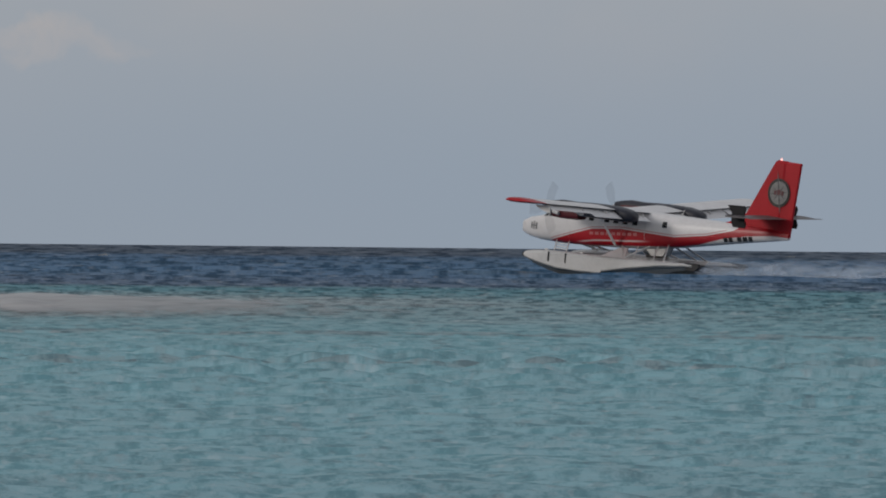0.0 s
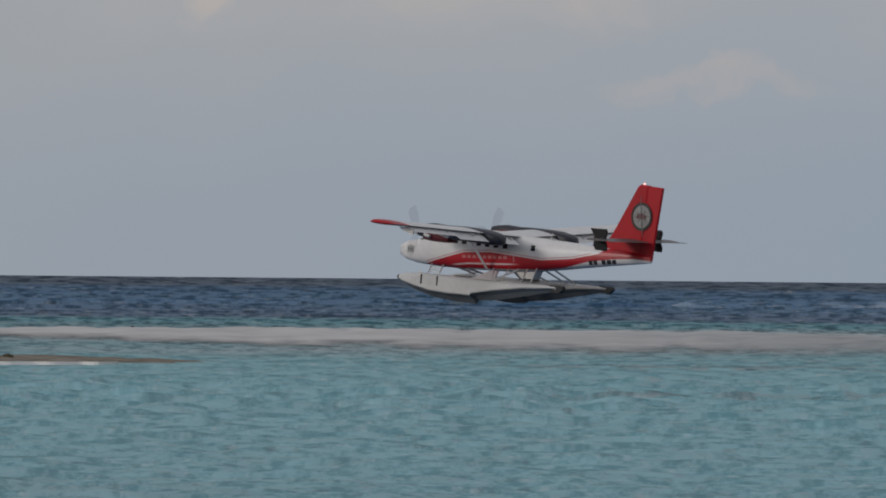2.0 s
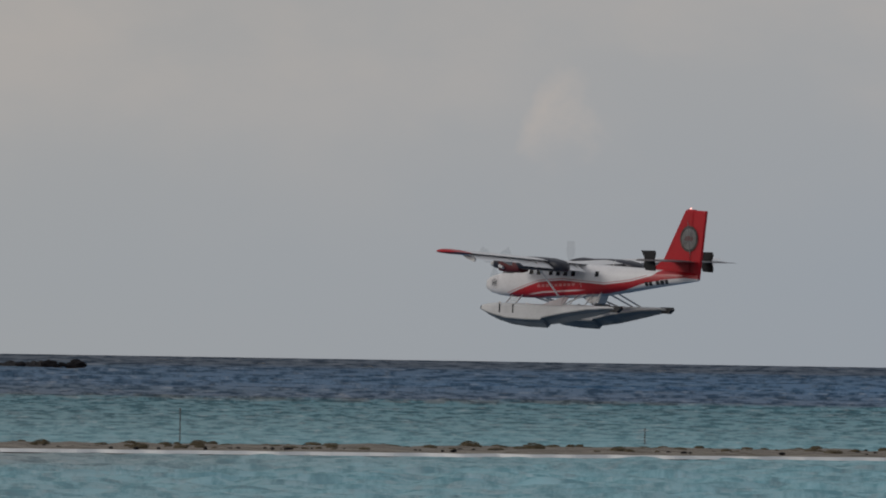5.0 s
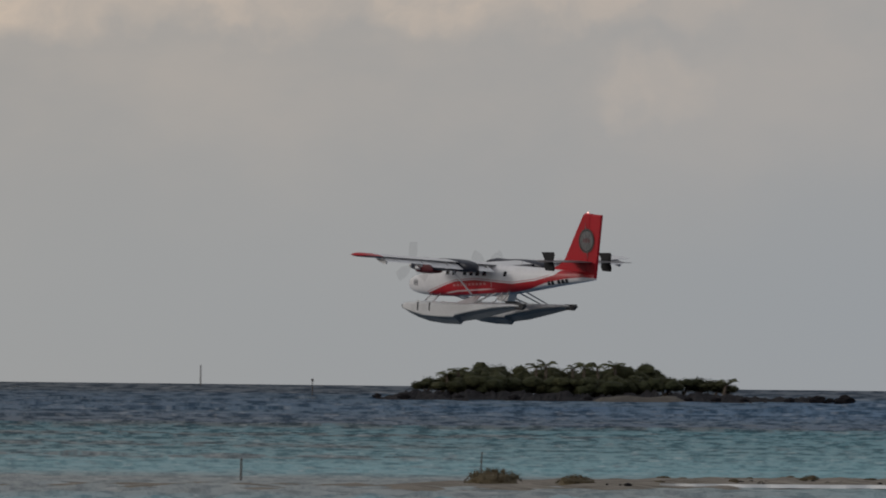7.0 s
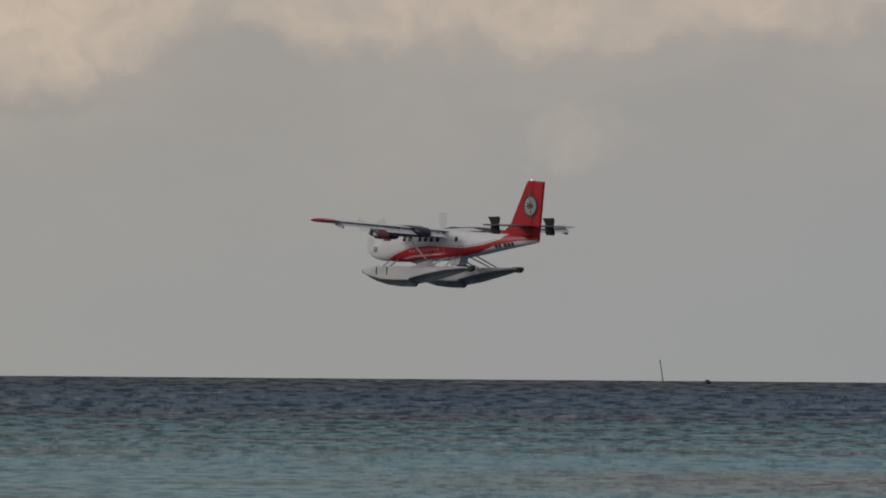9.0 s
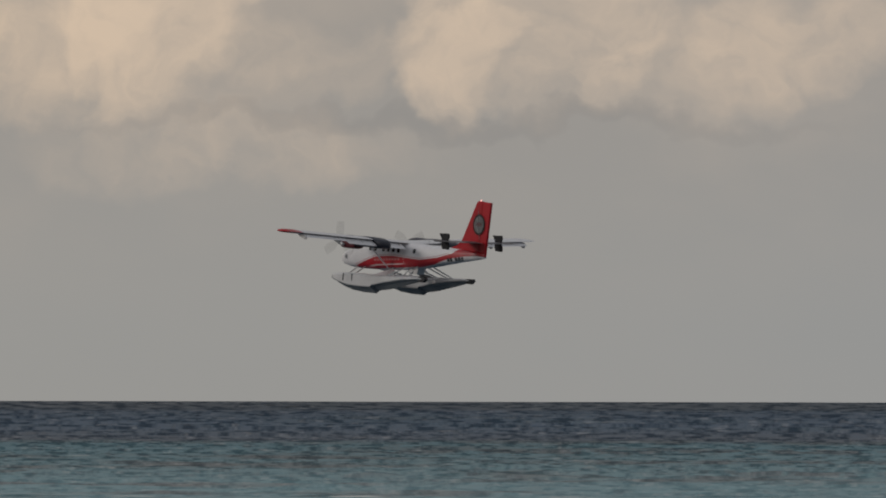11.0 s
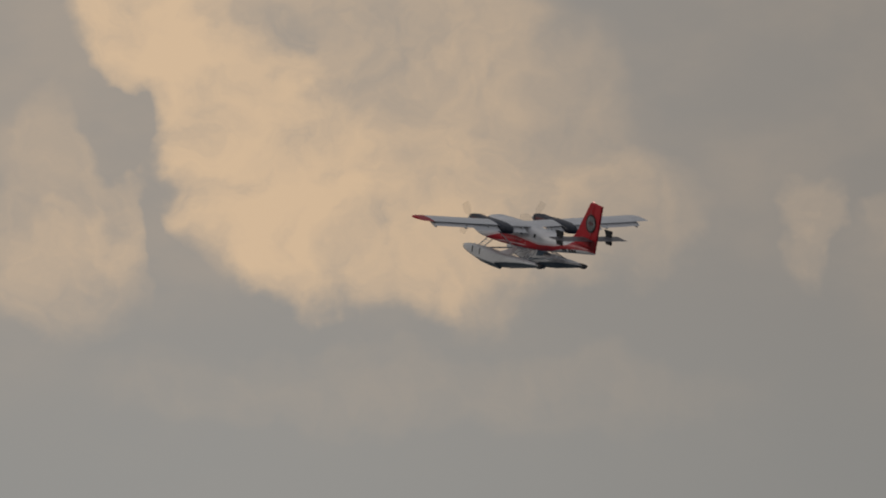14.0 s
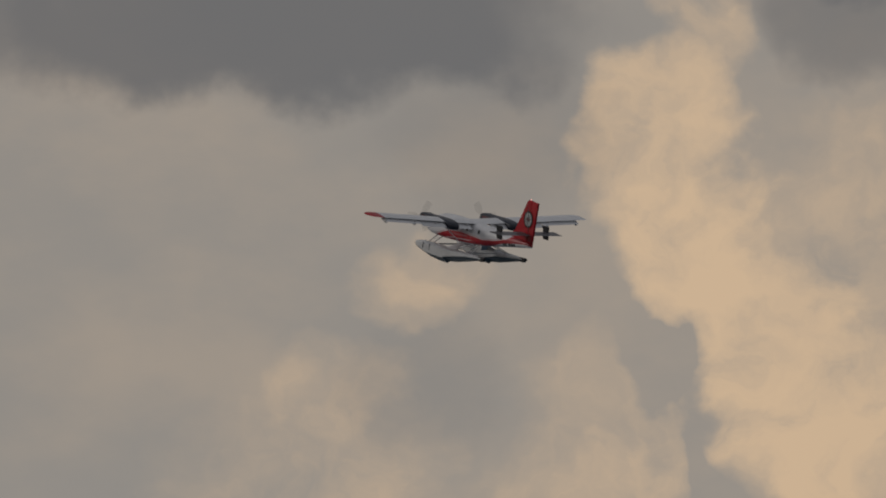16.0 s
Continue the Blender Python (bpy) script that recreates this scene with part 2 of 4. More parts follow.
def awash_sand():
    """Pale coral sand that fades under a film of water at its edges."""
    m = bpy.data.materials.new("awash_sand")
    n = Net(m)
    o = n.add("ShaderNodeTexCoord").outputs["Object"]
    x, y, z = n.split(o)
    r = n.math("SQRT", n.math("ADD", n.math("MULTIPLY", x, x), n.math("MULTIPLY", y, y)))
    az = n.math("MULTIPLY", n.math("ARCTAN2", n.math("MULTIPLY", x, -1.0), y), 57.2958)
    lap = n.noise(n.vec(n.math("MULTIPLY", az, 2.2), n.math("MULTIPLY", r, 0.09), 0.0), 1.0, 5.0, 0.62)
    grain = n.noise(n.vec(n.math("MULTIPLY", az, 1.5), n.math("MULTIPLY", r, 0.12), 4.0), 1.0, 5.0, 0.6)
    p = n.add("ShaderNodeBsdfPrincipled")
    n.put(p.inputs["Base Color"], n.mix(n.smooth(grain, 0.35, 0.7), (0.62, 0.60, 0.60), (0.50, 0.49, 0.49)))
    n.put(p.inputs["Roughness"], 0.85)
    n.put(p.inputs["Specular IOR Level"], 0.2)
    cover = n.smooth(az, -17.2, -12.5, 0.3, 0.9)       # deeper under water towards its east end
    n.put(p.inputs["Alpha"], n.math("MULTIPLY", cover, n.smooth(n.math("MULTIPLY_ADD", n.math("SUBTRACT", lap, 0.5), 0.12, z), 0.0, 0.10)))
    out = n.add("ShaderNodeOutputMaterial")
    n.put(out.inputs[0], p.outputs[0])
    return m


LIVERY = livery()
BARSAND = awash_sand()


def water_material():
    """Sea over sand, reef and deep channel: the colour follows the depth of the ground below, with wave shade painted
    over it.
    """
    m = bpy.data.materials.new("sea_water")
    n = Net(m)
    o = n.add("ShaderNodeTexCoord").outputs["Object"]
    x, y, z = n.split(o)
    r = n.math("SQRT", n.math("ADD", n.math("MULTIPLY", x, x), n.math("MULTIPLY", y, y)))
    az = n.math("MULTIPLY", n.math("ARCTAN2", n.math("MULTIPLY", x, -1.0), y), 57.2958)
    q = n.math("DIVIDE", 26.04, n.math("MAXIMUM", r, 20.0))       # 0 at the horizon, 0.45 near the beach
    patch = n.noise(n.vec(n.math("MULTIPLY", az, 0.35), n.math("MULTIPLY", q, 60.0), 0.0), 1.0, 5.0, 0.6)
    drift = n.noise(n.vec(x, y, 5.0), 0.02, 4.0)
    qq = n.math("ADD", q, n.math("MULTIPLY", n.math("SUBTRACT", patch, 0.5), 0.012))
    bed = n.ramp(n.math("MULTIPLY", qq, 2.0), [
        (0.0, (0.014, 0.042, 0.09)), (0.034, (0.014, 0.046, 0.098)), (0.048, (0.008, 0.088, 0.20)), (0.10, (0.010, 0.125, 0.275)), (0.150, (0.007, 0.07, 0.165)),
        (0.160, (0.02, 0.22, 0.28)), (0.24, (0.03, 0.26, 0.315)), (0.30, (0.05, 0.36, 0.43)), (0.40, (0.06, 0.40, 0.48)), (0.9, (0.056, 0.38, 0.465))])
    reef = n.math("MULTIPLY", n.smooth(patch, 0.5, 0.62), n.math("MULTIPLY", n.smooth(az, 0.0, 6.0, 0.0, 0.8), n.smooth(az, 60.0, 30.0)))
    bed = n.mix(n.math("MULTIPLY", n.math("MULTIPLY", reef, n.smooth(q, 0.06, 0.1)), n.smooth(r, 60.0, 110.0)), bed, (0.014, 0.024, 0.03))
    # greyer water over the reef to the west
    bed = n.mix(n.math("MULTIPLY", n.smooth(az, -10.0, 5.0, 0.0, 0.62), n.math("MULTIPLY", n.smooth(az, 90.0, 40.0), n.smooth(q, 0.072, 0.084, 1.0, 0.52))), bed, (0.02, 0.036, 0.042))
    bed = n.mix(n.math("MULTIPLY", n.smooth(drift, 0.5, 0.7), 0.35), bed, (0.02, 0.085, 0.11))
    # pale sand close under the surface round the bar
    shoal = n.math("MULTIPLY", n.math("MULTIPLY", n.smooth(az, -19.0, -16.5), n.smooth(az, -8.5, -11.0)), n.math("MULTIPLY", n.smooth(r, 168.0, 200.0), n.smooth(r, 305.0, 270.0)))
    bed = n.mix(n.math("MULTIPLY", shoal, n.smooth(patch, 0.35, 0.65, 0.2, 0.75)), bed, (0.28, 0.37, 0.39))
    flat = n.math("MULTIPLY", n.math("MULTIPLY", n.smooth(az, -6.0, -2.0), n.smooth(az, 4.0, 1.0)), n.math("MULTIPLY", n.smooth(r, 118.0, 130.0), n.smooth(r, 165.0, 150.0)))
    bed = n.mix(n.math("MULTIPLY", flat, 0.8), bed, (0.12, 0.12, 0.112))
    # long thin lines of weed on the shallow ground
    for depth, lo, hi in ((0.158, -21.0, -12.5), (0.214, -21.0, -13.0), (0.078, -7.5, 7.0), (0.094, -3.0, 8.0), (0.113, -2.0, 7.0), (0.134, -2.0, 6.0)):
        wave = n.math("MULTIPLY_ADD", n.math("SUBTRACT", n.noise(n.vec(az, depth * 40, 8.0), 1.1, 3.0), 0.5), 0.007, depth)
        line = n.smooth(n.math("ABSOLUTE", n.math("SUBTRACT", q, wave)), 0.0055, 0.0015)
        gaps = n.smooth(n.noise(n.vec(n.math("MULTIPLY", az, 6.0), n.math("MULTIPLY", q, 160.0), depth * 9), 1.0, 3.0), 0.40, 0.52)
        reach = n.math("MULTIPLY", n.smooth(az, lo, lo + 1.0), n.smooth(az, hi, hi - 1.5))
        bed = n.mix(n.math("MULTIPLY", n.math("MULTIPLY", line, gaps), n.math("MULTIPLY", reach, 0.88 if depth < 0.15 else 0.6)), bed, (0.014, 0.05, 0.065))
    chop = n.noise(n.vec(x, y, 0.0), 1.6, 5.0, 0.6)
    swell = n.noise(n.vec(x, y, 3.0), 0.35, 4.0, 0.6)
    # bed colour darkened where the chop noise is high
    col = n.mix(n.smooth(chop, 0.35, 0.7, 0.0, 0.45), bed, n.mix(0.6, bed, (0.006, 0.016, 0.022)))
    # wave shade is painted as short streaks across the wind, larger with the distance
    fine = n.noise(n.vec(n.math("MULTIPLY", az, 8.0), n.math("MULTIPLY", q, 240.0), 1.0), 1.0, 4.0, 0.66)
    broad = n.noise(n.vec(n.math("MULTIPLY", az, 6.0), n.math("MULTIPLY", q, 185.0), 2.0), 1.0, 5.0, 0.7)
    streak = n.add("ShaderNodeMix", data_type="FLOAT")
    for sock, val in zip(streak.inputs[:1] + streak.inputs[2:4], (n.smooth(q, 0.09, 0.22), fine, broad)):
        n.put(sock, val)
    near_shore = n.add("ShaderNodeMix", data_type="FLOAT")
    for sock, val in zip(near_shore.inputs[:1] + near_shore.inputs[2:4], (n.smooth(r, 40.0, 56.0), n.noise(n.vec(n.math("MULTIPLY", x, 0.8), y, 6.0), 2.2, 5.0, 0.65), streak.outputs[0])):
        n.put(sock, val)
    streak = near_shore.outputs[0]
    face_shade = n.smooth(streak, 0.42, 0.62)
    steep_shade = n.smooth(n.noise(n.vec(n.math("MULTIPLY", az, 6.5), n.math("MULTIPLY", q, 210.0), 9.0), 1.0, 3.0, 0.6), 0.57, 0.68)
    tip_glints = n.smooth(n.noise(n.vec(n.math("MULTIPLY", az, 8.0), n.math("MULTIPLY", q, 250.0), 13.0), 1.0, 3.0, 0.6), 0.56, 0.70)
    # shaded wave fronts and troughs go into the body colour
    col = n.mix(n.math("MULTIPLY", face_shade, n.smooth(q, 0.09, 0.18, 0.8, 0.5)), col, n.mix(0.75, col, (0.006, 0.016, 0.03)))
    col = n.mix(n.math("MULTIPLY", steep_shade, n.math("MULTIPLY", n.smooth(q, 0.02, 0.06, 0.2, 0.6), n.smooth(q, 0.2, 0.12, 0.7, 1.0))), col, n.mix(0.7, col, (0.006, 0.018, 0.035)))
    b = n.add("ShaderNodeBump")
    n.put(b.inputs["Strength"], 0.35)
    n.put(b.inputs["Distance"], 0.10)
    n.put(b.inputs["Height"], n.math("MULTIPLY_ADD", swell, 0.8, chop))
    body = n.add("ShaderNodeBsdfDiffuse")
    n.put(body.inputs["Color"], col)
    n.put(body.inputs["Normal"], b.outputs[0])
    gloss = n.add("ShaderNodeBsdfGlossy")
    n.put(gloss.inputs["Roughness"], 0.28)
    n.put(gloss.inputs["Normal"], b.outputs[0])
    fres = n.add("ShaderNodeFresnel")
    n.put(fres.inputs["IOR"], 1.33)
    n.put(fres.inputs["Normal"], b.outputs[0])
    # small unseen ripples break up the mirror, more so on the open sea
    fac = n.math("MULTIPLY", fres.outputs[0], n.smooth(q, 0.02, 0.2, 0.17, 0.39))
    # streak noise dims the reflection on wave fronts and paints glints on crests
    fac = n.math("MULTIPLY", fac, n.math("ADD", n.math("MULTIPLY_ADD", face_shade, n.smooth(q, 0.08, 0.18, -0.75, -0.5), 1.12), n.math("MULTIPLY", tip_glints, n.smooth(q, 0.08, 0.18, 0.75, 0.35))))
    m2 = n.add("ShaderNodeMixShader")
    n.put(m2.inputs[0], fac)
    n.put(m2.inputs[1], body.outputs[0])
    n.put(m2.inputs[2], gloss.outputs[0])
    out = n.add("ShaderNodeOutputMaterial")
    n.put(out.inputs[0], m2.outputs[0])
    return m


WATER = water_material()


# ---------------------------------------------------------------- mesh helpers
def part(name, bm, mat, parent=None, label=""):
    """Links a bmesh as one mesh object, under a thing or a part."""
    me = bpy.data.meshes.new(name)
    bm.normal_update()
    bm.to_mesh(me)
    bm.free()
    me.materials.append(mat)
    ob = new(name, me)
    ob.parent = parent
    return tagged(ob, label)


def smooth_by(ob, degrees=40):
    ob.data.polygons.foreach_set("use_smooth", [True] * len(ob.data.polygons))
    bm = bmesh.new()
    bm.from_mesh(ob.data)
    for e in bm.edges:
        if len(e.link_faces) == 2 and e.calc_face_angle(0) > radians(degrees):
            e.smooth = False
    bm.to_mesh(ob.data)
    bm.free()
    return ob


def loft(rings, caps=True):
    """A skin through rings of equally many points."""
    bm = bmesh.new()
    vs = [[bm.verts.new(p) for p in ring] for ring in rings]
    k = len(vs[0])
    for a, b in zip(vs, vs[1:]):
        for i in range(k):
            bm.faces.new((a[i], a[(i + 1) % k], b[(i + 1) % k], b[i]))
    if caps:
        bm.faces.new(vs[0][::-1])
        bm.faces.new(vs[-1])
    bmesh.ops.recalc_face_normals(bm, faces=bm.faces)
    return bm


def tube(points, radius, sides=8, flat=1.0):
    """A rod along points; radius a number or one for each point; flat squeezes it across."""
    rings = []
    for i, p in enumerate(points):
        p = Vector(p)
        w = (Vector(points[min(i + 1, len(points) - 1)]) - Vector(points[max(i - 1, 0)])).normalized()
        s = w.cross(Vector((0, 1, 0)) if abs(w.y) < 0.9 else Vector((1, 0, 0))).normalized()
        t = w.cross(s)
        r = radius[i] if isinstance(radius, (list, tuple)) else radius
        rings.append([p + s * r * math.cos(a) + t * r * flat * math.sin(a) for a in (2 * math.pi * j / sides for j in range(sides))])
    return loft(rings)


def block(cx, cy, cz, sx, sy, sz, bevel=0.0):
    bm = bmesh.new()
    bmesh.ops.create_cube(bm, size=1, matrix=Matrix.Translation((cx, cy, cz)) @ Matrix.Diagonal((sx, sy, sz, 1)))
    if bevel:
        bmesh.ops.bevel(bm, geom=list(bm.edges), offset=bevel, segments=2, affect="EDGES")
    return bm


def thing(name, label, category, group="", kind=""):
    return tagged(new(name), label, category, group, kind)


# ---------------------------------------------------------------- the sea
def sea():
    rng = np.random.default_rng(4)
    comps = []
    for _ in range(64):
        lam = float(np.exp(rng.uniform(np.log(0.45), np.log(4.5))))
        comps.append((lam, rng.normal(radians(75), radians(48)), rng.uniform(0, 6.28), 0.0085 * lam if lam < 1.1 else 0.0062, 0))
    for _ in range(16):
        lam = float(np.exp(rng.uniform(np.log(4.5), np.log(13.0))))
        comps.append((lam, rng.normal(radians(72), radians(30)), rng.uniform(0, 6.28), 0.032, 1))

    def height(px, py, step):
        z = np.zeros_like(px)
        r = np.hypot(px, py)
        az = np.degrees(np.arctan2(-px, py))
        gust = 0.8 + 0.4 * np.sin(px / 23 + 1.3 * np.sin(py / 41)) * np.sin(py / 17 + px / 61)
        open_sea = np.clip((r - 290) / 200, 0, 1)
        for lam, th, ph, amp, long_wave in comps:
            keep = np.clip((lam / step - 2.2) / 1.5, 0, 1)
            phase = 2 * np.pi / lam * (px * np.cos(th) + py * np.sin(th)) + ph
            phase = phase + 0.7 * np.sin(px / (lam * 2.3) + py / (lam * 5.1) + ph * 3)
            z += keep * amp * (open_sea if long_wave else 1.0) * (np.sin(phase) + 0.35 * np.sin(2 * phase + 0.6))
        lee = np.clip((r - 128) / 15, 0, 1) * np.clip((300 - r) / 25, 0, 1) * np.clip((az + 19) / 1.5, 0, 1) * np.clip((2 - az) / 3, 0, 1)
        return z * gust * (1 - 0.45 * lee)          # calmer among the banks

    verts, faces, base = [], [], 0

    def grid(radii, az, waves):
        nonlocal base
        rr, aa = np.meshgrid(np.array(radii), np.radians(az), indexing="ij")
        px, py = -rr * np.sin(aa), rr * np.cos(aa)
        step = np.gradient(np.array(radii))[:, None] * np.ones_like(rr)
        pz = height(px, py, step) if waves else np.zeros_like(px)
        verts.append(np.stack([px, py, pz], -1).reshape(-1, 3))
        nr, na = rr.shape
        i = (np.arange(nr - 1)[:, None] * na + np.arange(na - 1)[None, :]) + base
        faces.append(np.stack([i, i + na, i + na + 1, i + 1], -1).reshape(-1, 4))
        base += nr * na

    near = np.arange(54, 150, 0.17)
    mid = np.arange(150, 340, 0.45)
    far = np.concatenate([np.arange(340, 1100, 1.7), np.geomspace(1100, 4900, 60)])
    grid(np.append(near, mid[0]), np.linspace(-20, 3, 430), True)
    grid(np.append(mid, far[0]), np.linspace(-20, 19, 640), True)
    grid(far, np.linspace(-20, 19, 560), True)
    grid([54, 150], np.linspace(3, 19, 12), False)
    grid([0.01, 54], np.linspace(-20, 19, 12), False)
    grid([0.01, 60, 300, 1200, 4900], np.linspace(19, 340, 70), False)
    v, f = np.concatenate(verts), np.concatenate(faces)
    me = bpy.data.meshes.new("water")
    me.vertices.add(len(v))
    me.vertices.foreach_set("co", v.astype(np.float32).ravel())
    me.loops.add(f.size)
    me.loops.foreach_set("vertex_index", f.astype(np.int32).ravel())
    me.polygons.add(len(f))
    me.polygons.foreach_set("loop_start", np.arange(0, f.size, 4, dtype=np.int32))
    me.polygons.foreach_set("use_smooth", np.ones(len(f), dtype=bool))
    me.update(calc_edges=True)
    me.flip_normals()
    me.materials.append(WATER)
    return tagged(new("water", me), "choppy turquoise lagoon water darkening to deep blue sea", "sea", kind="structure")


sea()


def bank(name, label, az0, az1, near, far, top, mat, seed, lead=8, awash=1.0, category="sand", edge=0.6):
    """A low bank of sand: near and far give its edges for a share of its length."""
    bm = bmesh.new()
    cols, rows = 150, 16
    grid = []
    for i in range(cols + 1):
        s = i / cols
        az = az0 + (az1 - az0) * s
        a, b = near(s), far(s)
        line = []
        for j in range(rows + 1):
            k = j / rows
            rr = a + (b - a) * k + 2.0 * noise.noise((az * 3.1, k * 2, seed))
            hump = math.sin(math.pi * k) ** edge * min(1, lead * s, 8 * (1 - s)) * (1 if s < awash else max(0.55, 1 - 5 * (s - awash)))
            z = -0.06 + (top + 0.06) * hump * (0.85 + 0.3 * noise.noise((az * 6, k * 3, seed + 4)))
            line.append(bm.verts.new(at(az, rr, z)))
        grid.append(line)
    for p, q in zip(grid, grid[1:]):
        for j in range(rows):
            bm.faces.new((p[j], p[j + 1], q[j + 1], q[j]))
    bmesh.ops.recalc_face_normals(bm, faces=bm.faces)
    ob = part(name, bm, mat)
    ob.data.polygons.foreach_set("use_smooth", [True] * len(ob.data.polygons))
    return tagged(ob, label, category, kind="structure")


def lerp(points):
    xs, ys = zip(*points)
    return lambda s: float(np.interp(s, xs, ys))


bank("sandbar", "low pale coral sandbar awash in the lagoon", -18.2, -9.0,
     lerp([(0, 205), (0.2, 177), (0.45, 174), (0.7, 194), (0.9, 234), (1, 243)]),
     lerp([(0, 245), (0.2, 282), (0.45, 296), (0.7, 284), (0.9, 255), (1, 248)]), 0.16, BARSAND, 3, 2.6, edge=0.95)
SPIT_NEAR = lerp([(0, 168), (0.15, 160), (0.35, 152), (0.5, 147), (0.62, 143), (0.75, 133), (1, 128)])
bank("sand_spit", "narrow brown sand spit with weed and stones", -12.6, 2.6, SPIT_NEAR,
     lerp([(0, 172), (0.15, 174), (0.35, 166), (0.5, 162), (0.62, 159), (0.75, 150), (1, 146)]), 0.11, WEEDSAND, 9, 8, 0.68)


# ---------------------------------------------------------------- the seaplane (x forward, y to its left, z up)
STATIONS = [  # x, bottom, top, half width
    (5.33, -0.56, -0.38, 0.08), (5.2, -0.78, -0.2, 0.3), (4.8, -0.93, -0.02, 0.5), (4.2, -1.03, 0.10, 0.66), (3.85, -1.06, 0.22, 0.72),
    (3.2, -1.09, 0.66, 0.81), (2.7, -1.1, 0.78, 0.85), (1.5, -1.09, 0.82, 0.88), (0.0, -1.04, 0.83, 0.88), (-1.6, -0.98, 0.82, 0.88),
    (-3.0, -0.84, 0.78, 0.86), (-4.5, -0.62, 0.74, 0.78), (-6.0, -0.38, 0.70, 0.64), (-7.5, -0.15, 0.66, 0.46), (-8.8, 0.03, 0.60, 0.28), (-9.7, 0.17, 0.52, 0.10)]


def station(x):
    xs = [s[0] for s in STATIONS[::-1]]
    return [float(np.interp(x, xs, [s[i] for s in STATIONS[::-1]])) for i in (1, 2, 3)]


def side_y(x, z):
    """Half width of the fuselage at a height."""
    b, t, w = station(x)
    k = min(0.999, abs((z - (b + t) / 2) / ((t - b) / 2)))
    return w * (1 - k ** 3.0) ** (1 / 3.0)


def fuselage_rings():
    rings = []
    xs = sorted({s[0] for s in STATIONS} | set(np.arange(-9.5, 5.2, 0.35)), reverse=True)
    for x in xs:
        b, t, w = station(x)
        ring = []
        for j in range(36):
            a = 2 * math.pi * j / 36
            c, s = math.cos(a), math.sin(a)
            e = 2 / 3.0
            ring.append((x, w * math.copysign(abs(c) ** e, c), (b + t) / 2 + (t - b) / 2 * math.copysign(abs(s) ** e, s)))
        rings.append(ring)
    return rings


def skin_patch(corners, side, lift=0.012, n=4):
    """A thin plate on the fuselage's side, from four corners (x, z) in order."""
    bm = bmesh.new()
    (x0, z0), (x1, z1), (x2, z2), (x3, z3) = corners
    out, inn = [], []
    for i in range(n + 1):
        for j in range(n + 1):
            u, v = i / n, j / n
            x = (x0 * (1 - u) + x1 * u) * (1 - v) + (x3 * (1 - u) + x2 * u) * v
            z = (z0 * (1 - u) + z1 * u) * (1 - v) + (z3 * (1 - u) + z2 * u) * v
            y = side_y(x, z)
            out.append(bm.verts.new((x, side * (y + lift), z)))
            inn.append(bm.verts.new((x, side * (y - 0.03), z)))
    for i in range(n):
        for j in range(n):
            q = [i * (n + 1) + j, (i + 1) * (n + 1) + j, (i + 1) * (n + 1) + j + 1, i * (n + 1) + j + 1]
            bm.faces.new([out[k] for k in q])
            bm.faces.new([inn[k] for k in q[::-1]])
    edge = [j for j in range(n + 1)] + [i * (n + 1) + n for i in range(1, n + 1)] + [n * (n + 1) + j for j in range(n - 1, -1, -1)] + [i * (n + 1) for i in range(n - 1, 0, -1)]
    for a, b in zip(edge, edge[1:] + edge[:1]):
        bm.faces.new((out[a], out[b], inn[b], inn[a]))
    bmesh.ops.recalc_face_normals(bm, faces=bm.faces)
    return bm


def airfoil(chord, thick, n=14):
    """Points round a wing section, leading edge at 0, trailing edge at -chord."""
    pts = []
    for i in range(n + 1):
        c = (1 - math.cos(math.pi * i / n)) / 2
        pts.append((c, thick * 5 * (0.2969 * math.sqrt(c) - 0.126 * c - 0.3516 * c * c + 0.2843 * c ** 3 - 0.1036 * c ** 4) * 1.25))
    for c, h in pts[-2:0:-1]:
        pts.append((c, -h * 0.55))
    return [(-c * chord, h * chord) for c, h in pts]


def wing_panel(y0, y1, lead, chord, z0, z1, thick, lead1=None, chord1=None):
    rings = []
    for k in range(5):
        u = k / 4
        y, ld = y0 + (y1 - y0) * u, lead + ((lead1 if lead1 is not None else lead) - lead) * u
        ch = chord + ((chord1 or chord) - chord) * u
        rings.append([(ld + x, y, z0 + (z1 - z0) * u + h) for x, h in airfoil(ch, thick)])
    return loft(rings)


def upright_panel(outline, thick):
    """A thin flat fin with rounded section: outline of (x, z), thickest inside."""
    cx = sum(p[0] for p in outline) / len(outline)
    cz = sum(p[1] for p in outline) / len(outline)
    rings = []
    for y, k in ((-0.5, 0.9), (-0.3, 0.97), (0, 1.0), (0.3, 0.97), (0.5, 0.9)):
        rings.append([(cx + (x - cx) * k, y * thick, cz + (z - cz) * (0.5 + 0.5 * k)) for x, z in outline])
    return loft(rings)


WING_LE, CHORD = -0.20, 1.98


def wing_z(y):
    return 0.745 + abs(y) * math.tan(radians(2.75))


